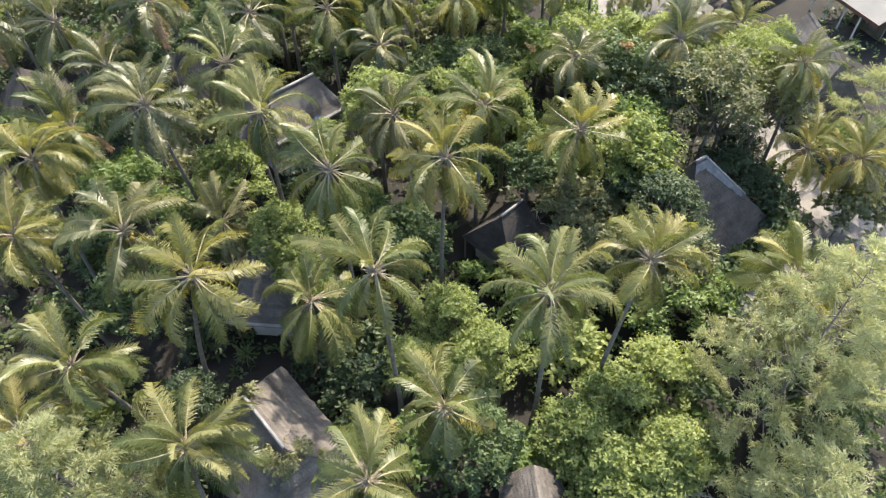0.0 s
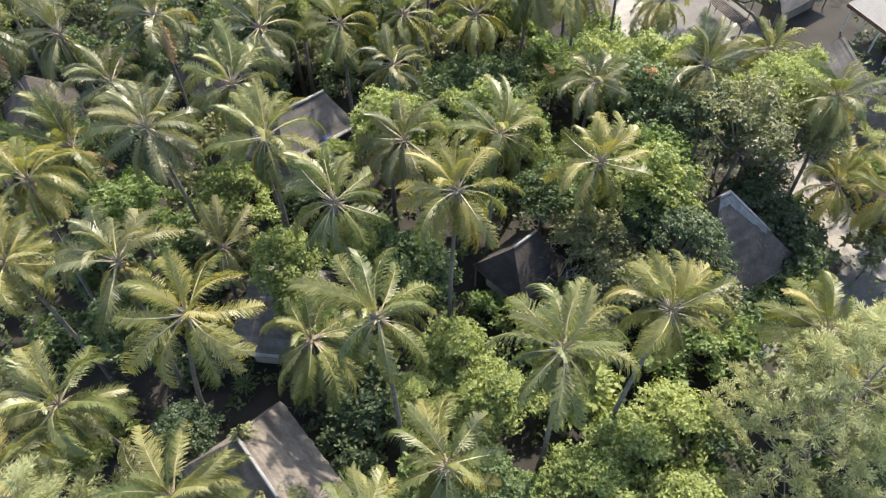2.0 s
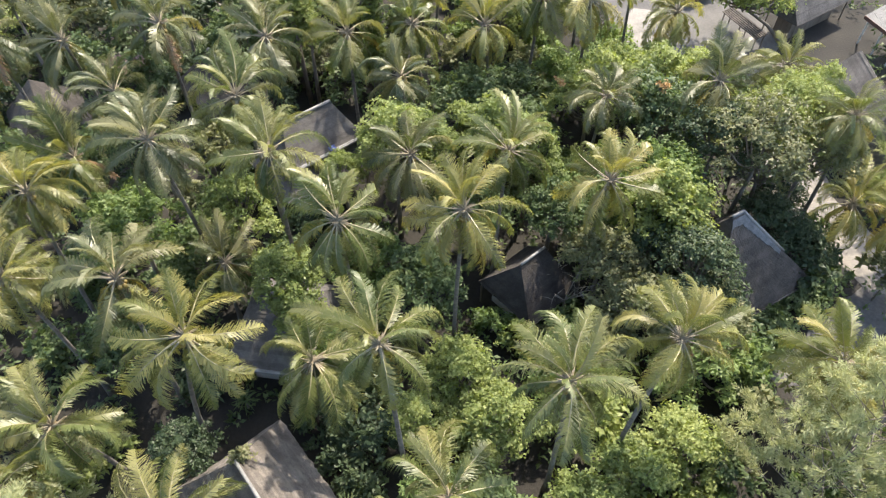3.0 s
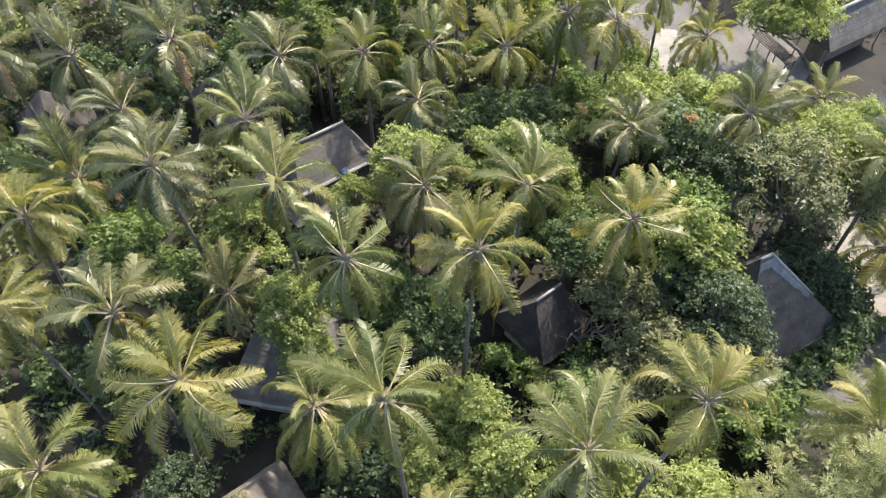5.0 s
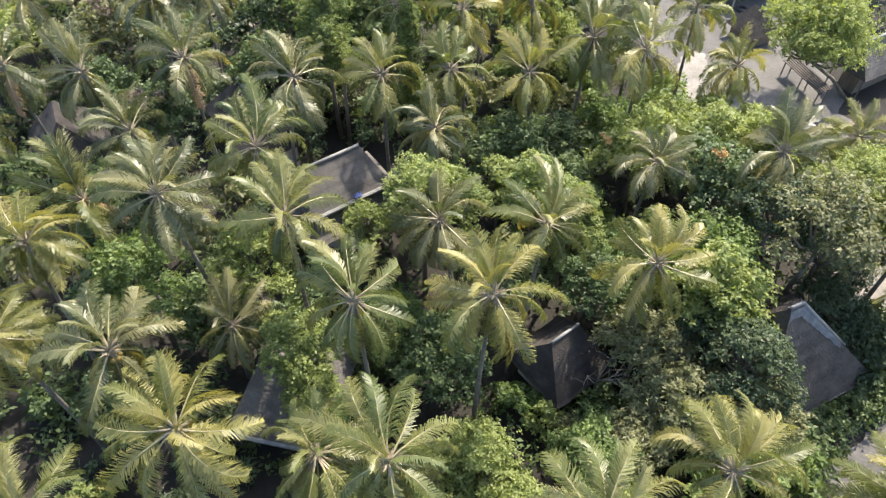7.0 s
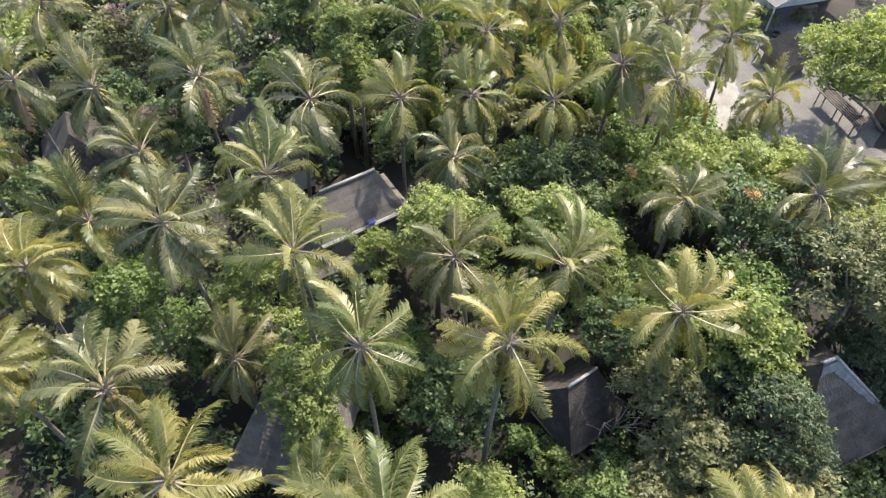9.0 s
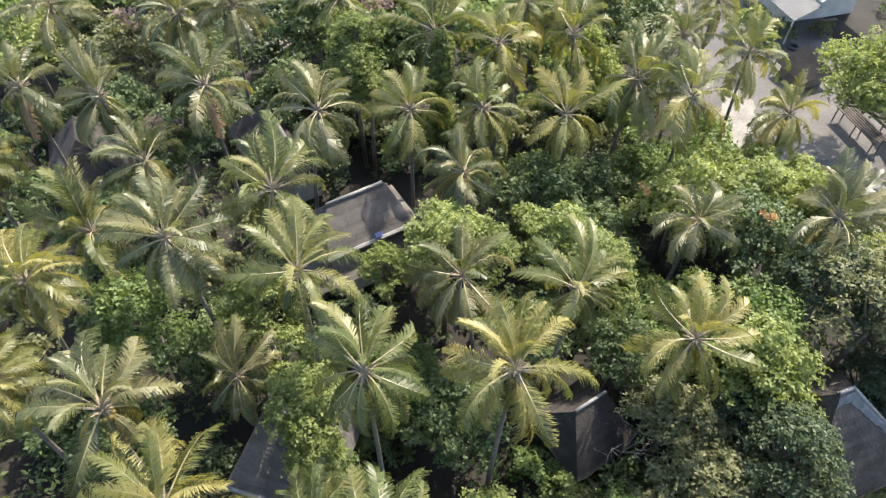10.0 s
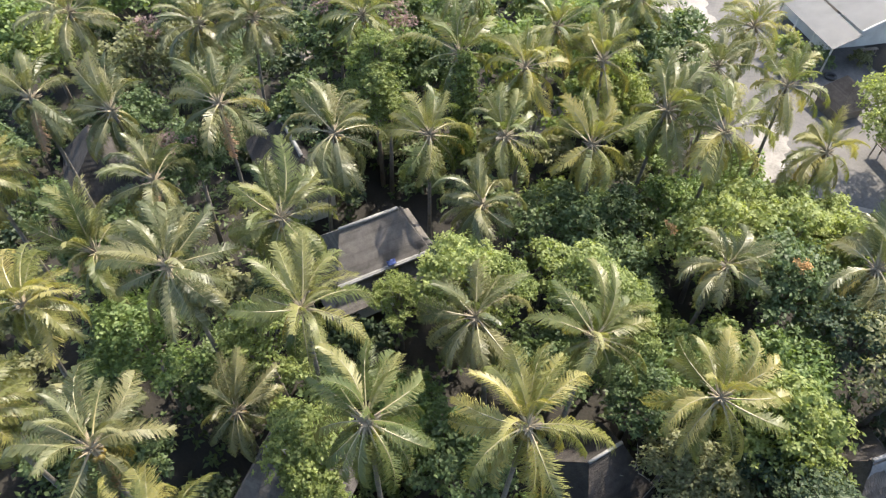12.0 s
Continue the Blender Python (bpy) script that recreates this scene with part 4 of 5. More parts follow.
FRONDS[(-4.25, 44.2)] = [(162, -2, 3.2), (122, 10, 3.2), (103, 18, 3.2), (65, -18, 3.2), (34, -26, 3.2), (30, -48, 3.2), (-68, 5, 2.9), (-82, -5, 2.9), (172, -56, 3.2), (154, -27, 3.2), (180, -38, 3.2)]
FRONDS[(1.7, 52.3)] = [(164, -15, 3.7), (128, -10, 3.7), (132, 24, 3.7), (106, 29, 4.0), (73, 29, 3.7), (60, 4, 3.7), (18, 32, 4.1), (11, -35, 3.7), (23, -43, 3.7), (-69, -13, 3.4), (-94, -8, 3.7), (-130, -8, 3.7)]
FRONDS[(6.5, 56.8)] = [(108, 18, 4.3), (101, 30, 4.6), (87, 33, 4.6), (60, 29, 4.6), (49, 21, 4.3), (27, -37, 4.3), (25, -57, 4.3), (-71, -46, 4.4), (-66, -35, 4.3), (121, -37, 4.3), (-112, -4, 4.3), (138, -53, 4.3), (117, -2, 4.3)]
FRONDS[(9.8, 53.3)] = [(121, -9, 4.1), (99, 3, 4.1), (89, 12, 4.1), (78, 13, 4.1), (58, 3, 4.1), (23, -24, 4.1), (-4, -48, 4.1), (6, -67, 4.1), (-104, -7, 4.1), (-122, -3, 4.1), (128, -42, 4.1), (128, -18, 4.1)]
FRONDS[(14.3, 59.8)] = [(105, -22, 3.5), (125, -35, 3.5), (107, -4, 3.5), (86, 9, 3.5), (82, 22, 3.5), (50, 14, 3.5), (12, -25, 3.5), (4, -39, 3.5), (28, -49, 3.5), (-86, -26, 3.5), (-92, -41, 3.5), (-115, -47, 3.5), (-133, -1, 3.5)]
FRONDS[(18.4, 58.3)] = [(111, -29, 3.5), (-149, 0, 3.5), (-145, -30, 3.8), (-122, -16, 3.5), (-91, -14, 3.5), (-107, -3, 3.5), (7, -44, 3.5), (34, -24, 3.5), (69, 3, 3.5), (79, -6, 3.5), (99, -6, 3.5), (109, -20, 3.5)]
FRONDS[(10.2, 43.8)] = [(125, 3, 3.0), (122, -25, 3.0), (-165, 7, 3.0), (-150, -1, 3.0), (-121, -23, 3.0), (-100, -12, 2.7), (-17, -58, 3.0), (-12, -29, 3.0), (29, -33, 3.0), (29, 6, 3.0), (63, 2, 3.0), (76, 15, 3.0), (92, -23, 3.0)]
FRONDS[(-13.8, 37.7)] = [(157, 6, 3.5), (132, 20, 3.5), (118, 28, 3.5), (108, 33, 4.1), (88, 11, 3.5), (79, 1, 3.5), (50, -6, 3.5), (47, -30, 3.5), (-30, -11, 3.2), (90, -67, 3.5), (132, -70, 3.5), (-172, -64, 3.5), (-159, -35, 3.5), (-179, -31, 3.5), (166, -22, 3.5), (139, 11, 3.5)]
FRONDS[(18.35, 45.15)] = [(96, 4, 3.7), (90, 11, 3.7), (65, 35, 3.7), (48, 25, 4.0), (23, 12, 3.7), (18, 3, 3.7), (7, -14, 3.7), (3, -52, 3.7), (-18, -61, 3.7), (-105, -13, 3.7), (-120, -17, 3.7), (-144, -14, 3.7), (115, -31, 3.7), (104, -22, 3.7), (89, 41, 4.0)]
FRONDS[(-24.2, 30.4)] = [(132, 3, 3.7), (119, 3, 3.7), (111, -5, 3.7), (5, 28, 3.7), (-5, 4, 3.7), (-21, 8, 3.7), (-14, -7, 3.7), (-41, -8, 3.7), (-161, -72, 3.7), (-169, -50, 3.7), (159, -29, 3.7), (-7, 43, 3.7)]
FRONDS[(-27.4, 44.2)] = [(151, 30, 3.5), (138, 29, 3.5), (115, 29, 3.8), (109, 8, 3.5), (104, -7, 3.5), (104, -59, 3.5), (-154, -62, 3.5), (-139, -52, 3.5), (-162, -25, 3.5), (176, -17, 3.5), (155, 8, 3.5)]
FRONDS[(-31.8, 43.2)] = [(126, 14, 3.5), (99, 11, 3.5), (85, -19, 3.5), (-22, -5, 3.5), (-31, -9, 3.5), (134, -64, 3.5), (164, -50, 3.5), (166, -15, 3.5), (151, 3, 3.5)]
FRONDS[(-3.7, 57.6)] = [(148, -29, 3.9), (125, -11, 3.9), (112, 0, 3.9), (86, 5, 3.9), (52, -7, 3.9), (37, -14, 3.9), (18, -35, 3.9), (-51, -28, 3.9), (59, -66, 3.9), (152, -58, 3.9), (-86, -7, 3.9)]
FRONDS[(-12.2, 13.5)] = [(137, 12, 3.7), (125, 7, 3.7), (94, 1, 3.7), (23, 40, 3.7), (22, 23, 3.7), (2, 27, 3.7), (-3, 16, 3.4), (-6, -18, 3.6), (-176, -14, 3.7), (165, -20, 3.7), (-117, -73, 3.4), (-162, -54, 3.7), (-36, 24, 3.4), (116, -14, 3.7)]
FRONDS[(-3.4, 11.0)] = [(123, -18, 3.7), (140, -31, 3.7), (109, -21, 3.4), (99, -18, 3.4), (81, -9, 3.4), (69, -18, 3.4), (54, -42, 3.7), (163, -40, 3.7), (33, -53, 3.7), (-168, -60, 3.7), (-35, -70, 3.4)]
FRONDS[(-14.2, 29.8)] = [(126, 34, 3.1), (102, 42, 3.1), (58, 24, 2.9), (53, -15, 2.8), (41, -32, 2.8), (35, -56, 2.8), (-49, -35, 2.6), (-93, -58, 2.8), (-141, -49, 2.8), (-168, -39, 2.8), (148, -17, 2.8), (128, -1, 2.8)]
FRONDS[(-24.6, 35.8)] = [(-176, 28, 3.9), (154, 55, 4.3), (133, 57, 4.0), (113, 56, 4.2), (118, 0, 3.4), (180, -16, 3.4), (177, -39, 3.4), (-40, -18, 3.4), (-48, 5, 3.4), (160, 29, 3.9), (99, -30, 3.4)]
FRONDS[(-22.9, 40.3)] = [(168, 3, 3.5), (137, 7, 3.5), (119, 3, 3.5), (177, -13, 3.5), (-161, -29, 3.5), (83, -6, 3.5), (79, -32, 3.5), (-42, 8, 3.5), (-167, -57, 3.5), (-62, -3, 3.5)]
FRONDS[(28.2, 39.0)] = [(-163, 18, 3.4), (-177, -36, 3.4), (-134, -26, 3.4), (-110, -28, 3.4), (-82, -39, 3.2), (2, -25, 3.4), (31, -3, 3.4), (42, 32, 3.6), (85, 20, 3.4), (67, 33, 3.6), (106, -30, 3.4), (-1, -44, 3.4)]
FRONDS[(-8.7, 58.8)] = [(-168, 8, 5.1), (156, 29, 3.9), (127, 3, 3.9), (108, 31, 4.2), (87, 39, 4.2), (59, 17, 3.9), (48, -7, 3.9), (179, -36, 3.9), (41, -41, 3.9)]
FRONDS[(1.6, 59.7)] = [(142, -41, 3.9), (123, -60, 3.9), (82, -63, 3.9), (25, -51, 3.9), (38, -8, 3.9), (56, 8, 3.9), (73, 20, 3.9), (96, 19, 3.9), (110, 10, 3.9), (128, -13, 3.9), (87, 31, 3.9)]
for k, (x, y, z, size, tone) in enumerate(PALMS_NEAR + PALMS_MID + PALMS_FAR + PALMS_BACK):
    palm(x, y, z, size * 0.98, tone, BASES.get((x, y)), 25 + k % 4, k, FRONDS.get((x, y), ()))

# ---- broadleaf trees ----
# The deep shrubs among these stand in dark gaps; shade is in their colour.
TREES = [
    (-4.6, 39.6, 12.6, "dome_light", 0.95), (-2.4, 40.6, 11.2, "dome_light", 0.8), (2.7, 41.8, 11.5, "dome_light", 1.05), (5.0, 41.2, 10.4, "dome_light", 0.85),
    (15.5, 50.5, 9.6, "dome_light", 1.2), (14.8, 45.6, 10.9, "dome_dark", 1.1), (10.6, 49.5, 9.8, "dome_light", 1.2), (12.8, 53.8, 7.8, "dome_light", 1.1), (9.2, 54.4, 7.0, "dome_bright", 1.0), (17.0, 55.0, 7.2, "dome_light", 1.0), (3.8, 52.4, 6.8, "dome_dark", 1.0), (26.0, 45.6, 12.0, "dome_light", 0.8), (23.4, 42.9, 12.8, "wide_light", 0.68), (22.4, 38.4, 6.0, "dome_deep", 0.85), (24.6, 41.8, 5.0, "dome_deep", 0.65), (19.5, 51.0, 9.4, "dome_light", 1.0),
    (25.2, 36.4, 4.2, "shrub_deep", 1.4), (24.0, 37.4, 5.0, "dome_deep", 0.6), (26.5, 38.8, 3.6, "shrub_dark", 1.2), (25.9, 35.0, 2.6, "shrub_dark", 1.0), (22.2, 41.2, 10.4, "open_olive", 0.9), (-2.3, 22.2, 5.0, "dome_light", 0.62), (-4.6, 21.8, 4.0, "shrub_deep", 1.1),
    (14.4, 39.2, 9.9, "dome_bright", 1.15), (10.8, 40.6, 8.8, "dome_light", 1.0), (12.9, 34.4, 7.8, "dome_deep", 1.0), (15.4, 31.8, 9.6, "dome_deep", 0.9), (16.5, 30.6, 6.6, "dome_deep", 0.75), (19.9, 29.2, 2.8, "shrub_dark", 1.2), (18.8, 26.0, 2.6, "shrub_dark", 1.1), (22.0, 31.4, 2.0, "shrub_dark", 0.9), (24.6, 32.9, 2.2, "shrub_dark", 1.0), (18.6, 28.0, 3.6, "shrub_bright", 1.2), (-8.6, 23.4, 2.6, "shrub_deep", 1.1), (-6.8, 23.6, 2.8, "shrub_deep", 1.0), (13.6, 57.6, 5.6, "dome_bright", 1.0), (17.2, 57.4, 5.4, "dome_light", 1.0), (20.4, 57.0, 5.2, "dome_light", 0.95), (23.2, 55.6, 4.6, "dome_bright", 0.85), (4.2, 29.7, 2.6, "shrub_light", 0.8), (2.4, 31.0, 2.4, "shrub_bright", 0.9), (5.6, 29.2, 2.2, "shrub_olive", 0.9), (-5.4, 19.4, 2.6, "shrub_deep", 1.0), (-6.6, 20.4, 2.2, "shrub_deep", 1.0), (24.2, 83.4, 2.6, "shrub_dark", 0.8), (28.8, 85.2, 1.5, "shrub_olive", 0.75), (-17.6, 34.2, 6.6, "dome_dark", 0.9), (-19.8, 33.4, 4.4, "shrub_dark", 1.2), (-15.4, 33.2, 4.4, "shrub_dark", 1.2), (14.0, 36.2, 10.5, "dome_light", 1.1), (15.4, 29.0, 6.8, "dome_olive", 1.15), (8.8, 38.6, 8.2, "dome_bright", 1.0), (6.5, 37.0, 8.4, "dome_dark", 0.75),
    (9.6, 33.4, 7.8, "dome_olive", 1.0), (11.6, 30.2, 7.0, "dome_olive", 1.15), (20.2, 40.0, 13.4, "open_olive", 1.1), (18.2, 41.8, 11.6, "dome_deep", 0.85),
    (24.6, 41.2, 12.4, "open_olive", 1.05), (-14.5, 34.6, 10.9, "dome_light", 0.9), (-21.2, 32.8, 10.9, "dome_bright", 1.0), (-10.2, 29.3, 10.2, "dome_light", 0.8),
    (-9.3, 27.0, 8.8, "dome_light", 0.6), (-8.2, 26.0, 6.8, "dome_bright", 0.55), (27.9, 67.2, 10.8, "wide_light", 1.02, 1.3, (5.2, 0.3)), (-14.9, 57.6, 13.6, "dome_light", 0.74), (-14.4, 56.2, 11.8, "dome_light", 0.7), (-13.4, 55.4, 9.8, "dome_light", 0.6), (-22.0, 58.5, 6.6, "dome_dark", 0.95), (-18.6, 59.2, 6.4, "dome_olive", 1.1), (-15.5, 58.8, 5.6, "dome_dark", 0.8), (-12.6, 58.6, 5.4, "dome_olive", 0.9), (-17.4, 62.5, 5.6, "dome_dark", 1.0), (1.0, 49.6, 8.3, "dome_dark", 1.1),
]
TREES_MORE = [
    (4.8, 47.0, 7.2, "dome_dark", 1.0), (-24.0, 45.5, 12.4, "dome_dark", 0.9), (-31.0, 51.0, 10.0, "dome_dark", 0.9), (-41.5, 45.5, 9.0, "dome_dark", 1.0),
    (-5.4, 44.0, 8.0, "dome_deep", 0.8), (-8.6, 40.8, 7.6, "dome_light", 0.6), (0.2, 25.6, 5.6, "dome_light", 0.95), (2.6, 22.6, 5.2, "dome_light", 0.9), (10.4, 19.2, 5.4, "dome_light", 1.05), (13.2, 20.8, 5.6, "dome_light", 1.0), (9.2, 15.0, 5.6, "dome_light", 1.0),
    (7.6, 17.0, 5.6, "dome_light", 0.95), (12.6, 15.5, 6.0, "dome_light", 1.0), (1.6, 17.0, 6.0, "dome_dark", 0.9), (-15.6, 20.0, 5.0, "dome_deep", 0.8),
    (7.0, 26.8, 5.2, "dome_bright", 0.9), (9.0, 28.0, 5.2, "dome_olive", 0.95), (15.5, 27.5, 5.4, "dome_bright", 1.0),
    (-20.5, 26.8, 7.4, "dome_dark", 1.0), (-28.0, 40.0, 9.0, "dome_dark", 1.0), (-2.6, 31.8, 6.6, "dome_dark", 1.0), (1.2, 38.4, 8.0, "dome_dark", 1.0),
    (-6.0, 33.4, 7.0, "dome_bright", 0.9), (-20.0, 57.0, 9.0, "dome_dark", 1.1), (-13.0, 64.0, 10.0, "dome_dark", 1.1), (3.6, 64.0, 10.0, "dome_light", 1.2),
]
GROWN = {}
TREES_BACK = [
    (-45.6, 59.3, 9.0, "far_light", 1.2), (-49.0, 61.0, 9.4, "far_bright", 1.3), (-37.0, 61.0, 8.6, "far_olive", 1.2), (-30.5, 61.5, 8.0, "far_dark", 1.1),
    (-21.0, 66.0, 10.0, "far_dark", 1.2), (-15.6, 63.0, 11.0, "far_bright", 1.1), (-6.0, 67.0, 10.0, "far_bright", 1.1), (5.0, 71.0, 9.6, "far_dark", 1.2),
    (9.0, 73.5, 9.0, "far_dark", 1.2), (-1.0, 72.0, 10.0, "far_bright", 1.1), (-22.6, 73.0, 9.0, "far_light", 1.2), (-41.5, 75.0, 9.0, "far_dark", 1.3),
    (-44.0, 70.0, 9.0, "far_bright", 1.3), (-54.0, 68.0, 9.0, "far_dark", 1.3), (-12.0, 75.0, 9.0, "far_bright", 1.3), (-20.0, 78.0, 9.0, "far_dark", 1.3),
    (3.0, 82.0, 9.0, "far_dark", 1.3), (-5.0, 84.0, 9.0, "far_bright", 1.3), (20.8, 84.2, 3.0, "shrub_light", 1.1), (22.0, 81.0, 2.6, "shrub_light", 1.0),
]
for k, (x, y, top, key, *sc) in enumerate(TREES + TREES_MORE + TREES_BACK):
    GROWN[(x, y)] = tree(x, y, top, key, sc[0], k, *sc[1:])

casuarina(19.0, 18.3, 17.6, 5.6, 1)
casuarina(-17.8, 12.2, 14.8, 4.2, 2)
casuarina(36.8, 43.5, 17.5, 4.6, 3, 34)
casuarina(24.0, 22.0, 13.5, 4.4, 4)
casuarina(17.6, 11.6, 11.0, 3.8, 5, 36, 1.5)

# ---- shrubs ----
KEEP_CLEAR = [(-11.8, 21.4, 2.6), (-11, 50, 4.0), (-6.5, 49.5, 3.2), (0.5, 33.8, 2.2), (-10, 16, 4.2), (5, 33.6, 3.6), (19.5, 35.6, 4.6), (-12, 45.3, 4.2), (-11.5, 29.2, 4), (-20.8, 53.6, 4.2), (34.8, 53.5, 5), (37, 70, 6), (-36.4, 50.3, 5),
              (4.8, 12.6, 3.2), (23.5, 28.6, 2.8), (27, 31, 2.6), (33, 59, 4.5), (37.5, 65.5, 3.2)]
SHRUB_KEYS = ["shrub_bright", "shrub_dark", "shrub_dark", "shrub_olive", "shrub_light"]


def on_sand(x, y):
    if y > 60 and x > 14 + (70 - y) * 0.15 and x < 36:
        return True
    return 22 < y < 64 and abs(x - float(np.interp(y, (22, 34, 44, 54, 63), (40, 34, 29, 27, 28)))) < 2.9


rs = random.Random(77)
for j in range(19):
    for i in range(20):
        x = -58 + i * 5.2 + rs.uniform(-2.0, 2.0)
        y = 3 + j * 4.7 + rs.uniform(-1.9, 1.9)
        if x < -30 - y * 0.42 or x > 24 + y * 0.25 or on_sand(x, y) or any(math.hypot(x - a, y - b) < r for a, b, r in KEEP_CLEAR) or any(math.hypot(x - a, y - b) < 2.0 for a, b in GROWN):
            continue
        # deep leaves at the back left carry the shade of the gaps in their colour
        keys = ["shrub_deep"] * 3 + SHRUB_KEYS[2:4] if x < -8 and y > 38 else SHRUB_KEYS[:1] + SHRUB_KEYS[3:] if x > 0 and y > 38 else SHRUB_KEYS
        # round the straw hut every shrub takes the shade-dark leaf colour
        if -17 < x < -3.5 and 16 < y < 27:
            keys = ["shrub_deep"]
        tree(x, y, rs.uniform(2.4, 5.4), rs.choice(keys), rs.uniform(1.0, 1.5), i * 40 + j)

# ---- low growth covering the soil ----
rng = np.random.default_rng(9)
spots = []
while len(spots) < 4200:
    x, y = rng.uniform(-70, 50), rng.uniform(0, 98)
    if on_sand(x, y) or any(math.hypot(x - a, y - b) < r * 0.9 for a, b, r in KEEP_CLEAR):
        continue
    spots.append(((x, y, rng.uniform(0.1, 1.2)), rng.uniform(0.5, 1.2)))
low = leaf_cloud(rng, spots, 10000, 0.44, squash=0.7)
tagged(new("undergrowth", leaf_mesh("undergrowth", low, M_LEAF["dark"])), "low dark green plants covering the grove floor", "undergrowth", kind="stuff")


# ---- blossoms, bare twigs, spiky plants, climbers ----
def blossom(parent_xy, spot, radius, mat, label, seed, twigs=120):
    """A cluster of flowers in the crown of a tree."""
    root = GROWN[parent_xy]
    rng = np.random.default_rng(seed)
    off = (spot[0] - root.location.x, spot[1] - root.location.y, spot[2])
    lobes = [((off[0] + rng.normal() * radius * 0.5, off[1] + rng.normal() * radius * 0.5, off[2] + rng.normal() * radius * 0.3), radius * 0.5) for _ in range(6)]
    part_me("blossom", leaf_mesh("blossom", leaf_cloud(rng, lobes, twigs, 0.16, slim=0.7), mat), root, label)


blossom((14.8, 45.6), (14.3, 44.3, 11.4), 0.5, M_ORANGE, "orange flower cluster", 1, 34)
blossom((10.6, 49.5), (7.7, 48.0, 8.9), 0.4, M_ORANGE, "orange flower cluster", 2, 26)
blossom((-24.0, 45.5), (-24.2, 44.4, 12.9), 0.8, M_PINK, "pinkish dry flower cluster", 3, 110)
blossom((-15.6, 63.0), (-15.2, 64.6, 11.0), 1.3, M_PINK, "pinkish dry flower cluster", 4, 220)
blossom((-21.0, 66.0), (-21.5, 66.0, 10.2), 1.2, M_PINK, "pinkish dry flower cluster", 5, 160)
blossom((-37.0, 61.0), (-36.6, 60.8, 8.8), 1.1, M_PINK, "pinkish dry flower cluster", 6, 120)


# The larger clump stands in for a bush before the hut's roof end.
creep = np.random.default_rng(41)
for spot, r, n in (((-8.6, 14.6, 7.3), 0.95, 260), ((-10.8, 18.1, 7.9), 0.4, 50)):
    cl = [((spot[0] - straw_hut.location.x + creep.normal() * r * 0.5, spot[1] - straw_hut.location.y + creep.normal() * r * 0.5, spot[2] + creep.normal() * r * 0.2), r * 0.55) for _ in range(7)]
    part_me("creeper", leaf_mesh("creeper", leaf_cloud(creep, cl, n, 0.24), M_LEAF["olive"]), straw_hut, "leafy growth over the roof")


def bare_shrub(x, y, height, reach, seed):
    """Leafless pale branches that fork twice."""
    rng = random.Random(seed)
    root = new("bare_shrub")
    root.location = (x, y, 0)
    tagged(root, "leafless shrub with pale dry twigs beside the dark hut", "shrub")
    tv, tf = tube([(0, 0, -0.1), (0, 0, height * 0.45)], [0.09, 0.07], 6)
    part_me("stem", mesh_from("stem", tv, tf, M_TWIG), root)
    for k in range(9):
        a = k * 2.4 + rng.uniform(-0.6, 0.6)
        e = Vector((math.cos(a) * reach * rng.uniform(0.6, 1), math.sin(a) * reach * rng.uniform(0.6, 1), height * rng.uniform(0.75, 1.1)))
        s0 = Vector((0, 0, height * 0.42))
        mid = s0.lerp(e, 0.5) + Vector((rng.uniform(-0.4, 0.4), rng.uniform(-0.4, 0.4), rng.uniform(0, 0.5)))
        pieces = [tube([s0, mid, e], [0.034, 0.024, 0.01], 5)]
        for q in range(7):
            b = mid.lerp(e, rng.uniform(0, 0.95))
            t = b + Vector((rng.uniform(-1, 1), rng.uniform(-1, 1), rng.uniform(-0.1, 0.7))) * reach * 0.35
            pieces.append(tube([b, b.lerp(t, 0.5) + Vector((0, 0, 0.05)), t], [0.014, 0.011, 0.006], 4))
        v, f, _ = merge(*pieces)
        part_me("branch", mesh_from("branch", v, f, M_TWIG), root)
    return root


M_TWIG = rough_material("dry_twig", (0.17, 0.155, 0.13), (0.32, 0.3, 0.26), 3, 0.85, 0.3)
bare_shrub(7.5, 32.4, 4.9, 2.4, 1)
bare_shrub(13.2, 14.0, 5.0, 1.8, 2)


def rosette(x, y, height, reach, seed, n=26):
    """A spiky plant: a short stem and arching strap leaves."""
    rng = random.Random(seed)
    root = new("spiky_plant")
    root.location = (x, y, 0)
    tagged(root, "dark green spiky plant with arching strap leaves", "plant", "spiky plants")
    tv, tf = tube([(0, 0, -0.1), (0, 0, height)], [0.09, 0.07], 6)
    part_me("stem", mesh_from("stem", tv, tf, M_BARK), root)
    for k in range(n):
        a, e = k * 2.4, 1.35 - 1.5 * k / n + rng.uniform(-0.1, 0.1)
        d, side = Vector((math.cos(a), math.sin(a), 0)), Vector((-math.sin(a), math.cos(a), 0))
        verts, faces = [], []
        p = Vector((0, 0, height))
        for i in range(6):
            w = 0.055 * (1 - (i / 5) ** 2 * 0.95)
            verts += [p - side * w, p + side * w]
            ee = e - 0.28 * i * (i / 5)
            p = p + (d * math.cos(ee) + Vector((0, 0, math.sin(ee)))) * reach / 5
            if i:
                faces.append((2 * i - 2, 2 * i - 1, 2 * i + 1, 2 * i))
        part_me("leaf", mesh_from("leaf", verts, faces, M_LEAF["dark"]), root)
    return root


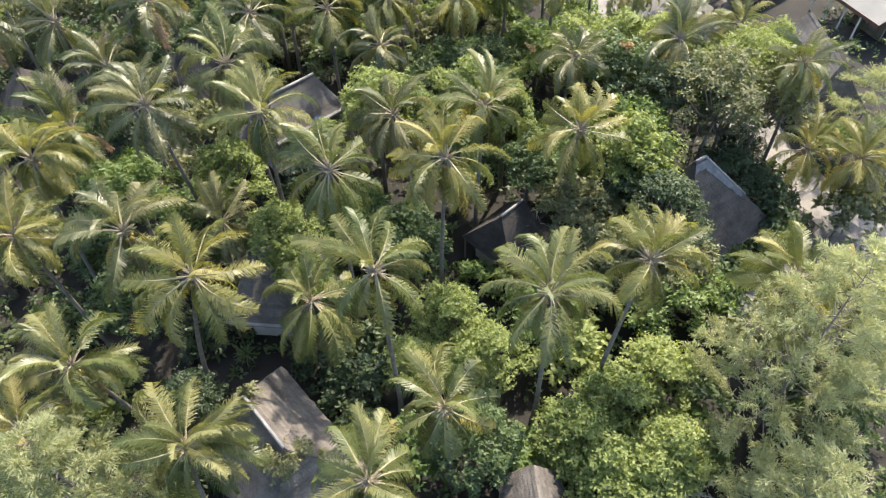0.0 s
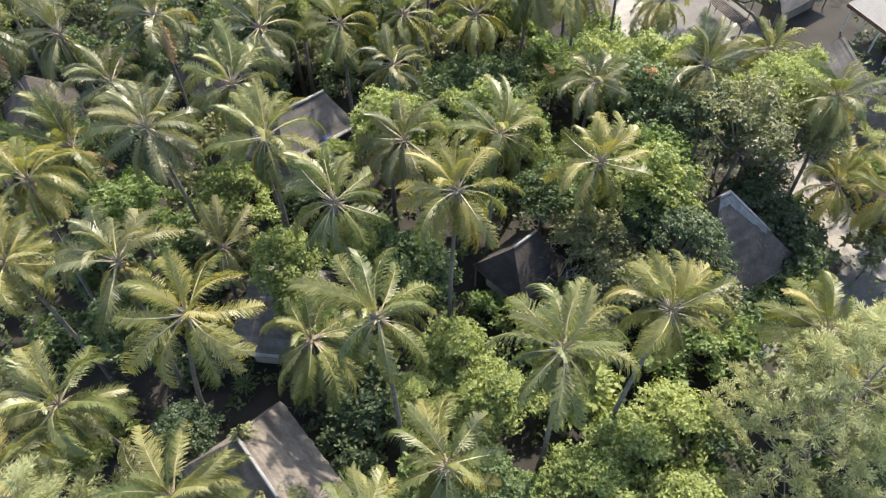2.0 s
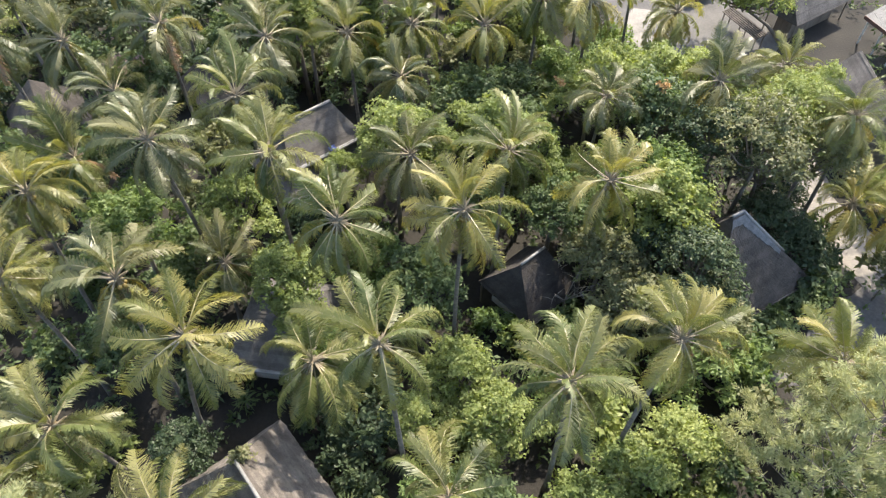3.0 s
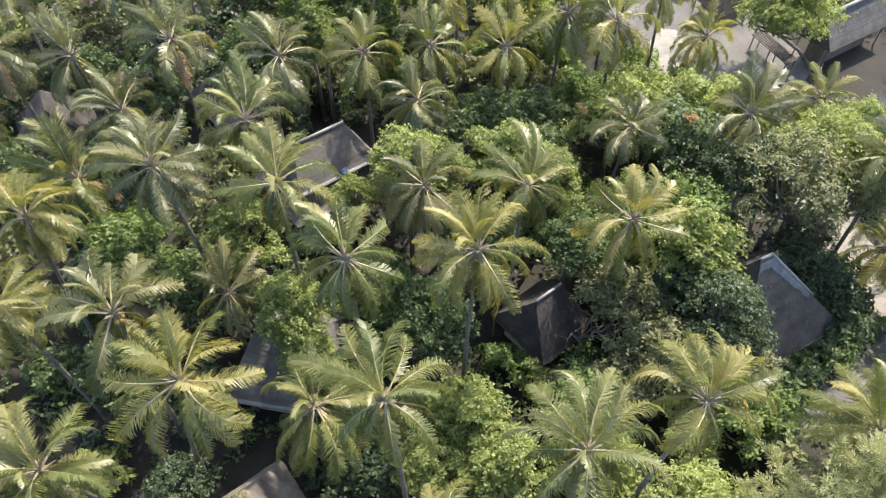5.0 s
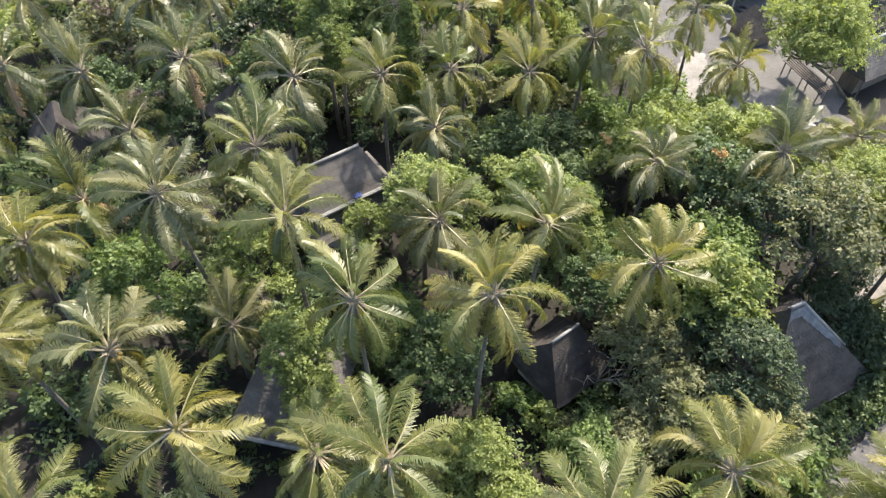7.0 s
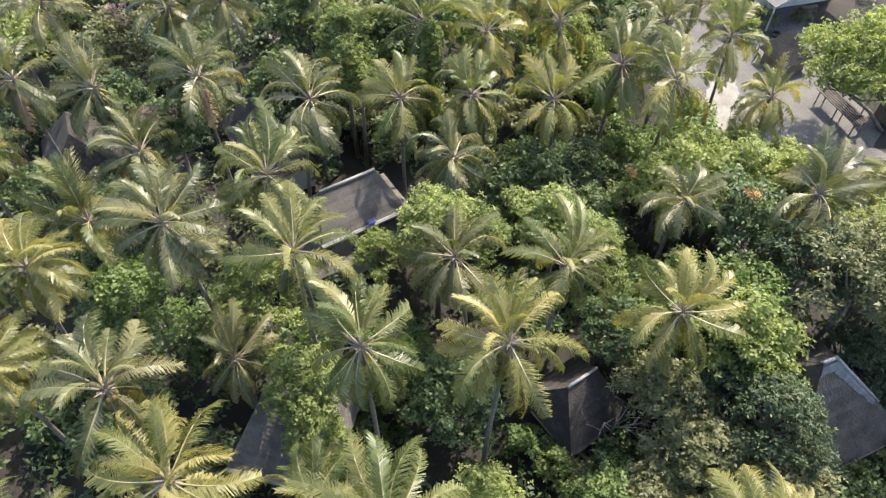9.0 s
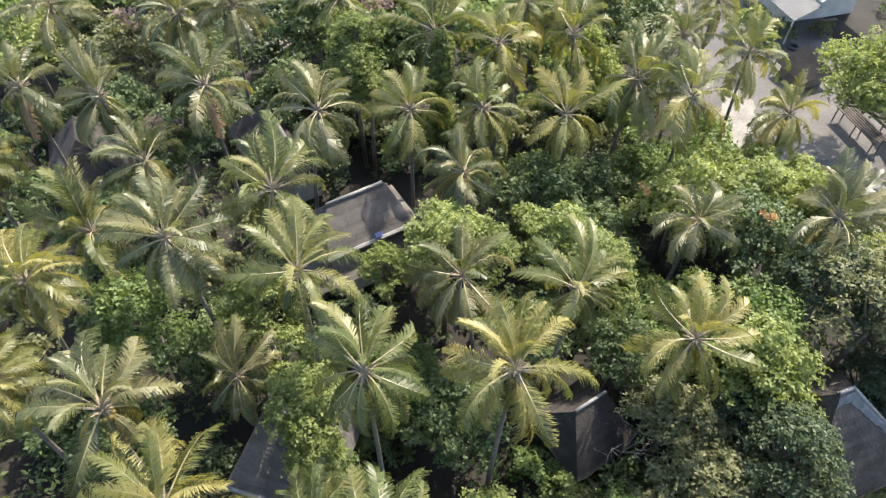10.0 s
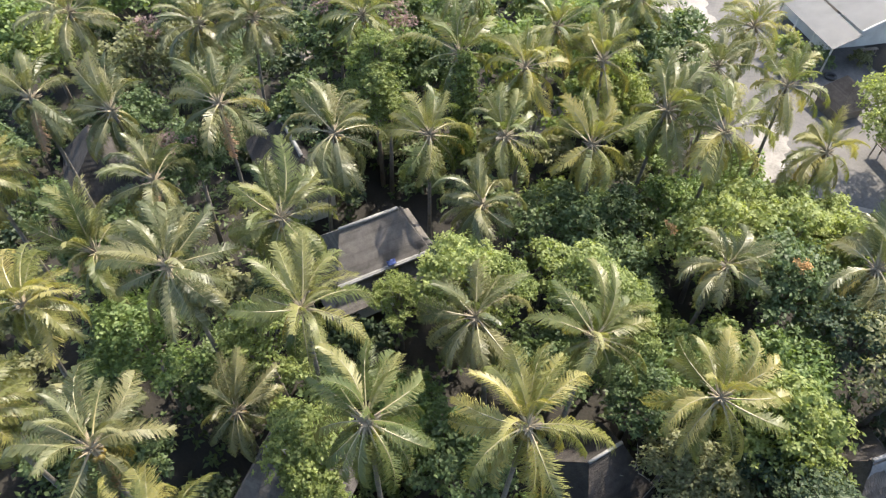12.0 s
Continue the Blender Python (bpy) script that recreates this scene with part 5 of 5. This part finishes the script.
for k, (x, y, h, r) in enumerate([(-6.0, 17.6, 1.6, 1.3), (-5.2, 19.0, 1.2, 1.2), (6.4, 29.4, 1.6, 1.2), (23.4, 33.2, 0.9, 1.2), (-4.6, 16.2, 1.4, 1.3), (-13.6, 24.6, 1.0, 1.1)]):
    rosette(x, y, h, r, k)


def vine_pillar(x, y, top, seed):
    """A dead palm stem wrapped from top to foot in a bright climber."""
    rng = np.random.default_rng(seed)
    root = new("vine_covered_trunk")
    root.location = (x, y, 0)
    tagged(root, "dead palm trunk wrapped in a bright yellow-green climber", "tree")
    tv, tf = tube([(0, 0, -0.2), (0, 0, top - 0.3)], [0.2, 0.14], 8)
    part_me("trunk", mesh_from("trunk", tv, tf, M_PALMTRUNK), root)
    lobes = [((0.25 * math.cos(k * 2.4), 0.25 * math.sin(k * 2.4), 2.5 + (top - 2.5) * k / 22), 0.95 - 0.35 * k / 22) for k in range(23)]
    part_me("climber", leaf_mesh("climber", leaf_cloud(rng, lobes, 1300, 0.23, slim=0.7), M_LEAF["light"]), root)


vine_pillar(-8.1, 58.2, 12.4, 1)

# ---- yard clutter ----
def lean_to(x, y, turn, length, width, label):
    """A low roof of planks on short posts, tilted to one side."""
    root = new("lean_to")
    root.matrix_basis = pose(x, y, 0, 0, 0, turn)
    tagged(root, label, "shed")
    for k in range(6):
        bm = bmesh.new()
        y0 = -width / 2 + k * width / 6
        slab(bm, (-length / 2, y0, 1.5 + 0.05 * k), (length / 2 - 0.1 * (k % 2), y0 + width / 6 + 0.01, 1.57 + 0.05 * k))
        part("plank", bm, M_THATCH, root)
    for sx in (-length / 2 + 0.2, 0, length / 2 - 0.3):
        for sy, h in ((-width / 2 + 0.1, 1.5), (width / 2 - 0.2, 1.74)):
            bm = bmesh.new()
            slab(bm, (sx, sy, -0.1), (sx + 0.1, sy + 0.1, h))
            part("post", bm, M_WOOD, root)
    return root


lean_to(29.0, 68.4, -66, 5.6, 1.3, "low dark grey plank lean-to beside the sand yard")


def ring(x, y):
    bm = bmesh.new()
    n, m = 20, 8
    vs = [[bm.verts.new(((0.5 + 0.16 * math.cos(6.2832 * j / m)) * math.cos(6.2832 * i / n), (0.5 + 0.16 * math.cos(6.2832 * j / m)) * math.sin(6.2832 * i / n), 0.16 + 0.15 * math.sin(6.2832 * j / m))) for j in range(m)] for i in range(n)]
    for i in range(n):
        for j in range(m):
            bm.faces.new((vs[i][j], vs[(i + 1) % n][j], vs[(i + 1) % n][(j + 1) % m], vs[i][(j + 1) % m]))
    me = bpy.data.meshes.new("tyre")
    bm.to_mesh(me); bm.free()
    me.materials.append(M_RUBBER)
    ob = new("tyre", me)
    ob.location = (x, y, 0.1)
    return tagged(ob, "old tyre lying flat on the sand yard", "tyre")


ring(25.6, 82.2)


def bench(x, y, turn, label, seats=1.9):
    root = new("bench")
    root.matrix_basis = pose(x, y, 0.08, 0, 0, turn)
    tagged(root, label, "bench")
    for k in range(4):
        bm = bmesh.new()
        slab(bm, (-seats / 2, -0.24 + k * 0.125, 0.42), (seats / 2, -0.135 + k * 0.125, 0.46))
        part("plank", bm, M_WOOD, root)
    for sx in (-seats / 2 + 0.12, seats / 2 - 0.22):
        for sy in (-0.2, 0.12):
            bm = bmesh.new()
            slab(bm, (sx, sy, -0.1), (sx + 0.09, sy + 0.09, 0.42))
            part("leg", bm, M_WOOD, root)
    return root


bench(30.9, 62.6, 10, "dark weathered plank bench by the sand yard", 3.4)
bench(30.2, 88.0, 25, "low dark table standing by the white wall", 2.0)


def cloth(x, y, z, sx, sy, mat, label, seed):
    """A crumpled sheet lying over an eave."""
    rng = random.Random(seed)
    verts, faces = [], []
    for j in range(7):
        for i in range(9):
            u, v = i / 8 - 0.5, j / 6 - 0.5
            verts.append((u * sx, v * sy, 0.04 + 0.06 * rng.random() + v * 0.75 * sy))
    for j in range(6):
        for i in range(8):
            q = j * 9 + i
            faces.append((q, q + 1, q + 10, q + 9))
    ob = new("tarpaulin", mesh_from("tarpaulin", verts, faces, mat, smooth=True))
    ob.matrix_basis = pose(x, y, z, 0, 0, 44)
    md = ob.modifiers.new("thick", "SOLIDIFY")
    md.thickness = 0.03
    return tagged(ob, label, "tarpaulin")


cloth(-9.9, 43.5, 5.85, 0.6, 0.3, M_BLUE, "crumpled blue tarpaulin on the hut's lower roof edge", 1)
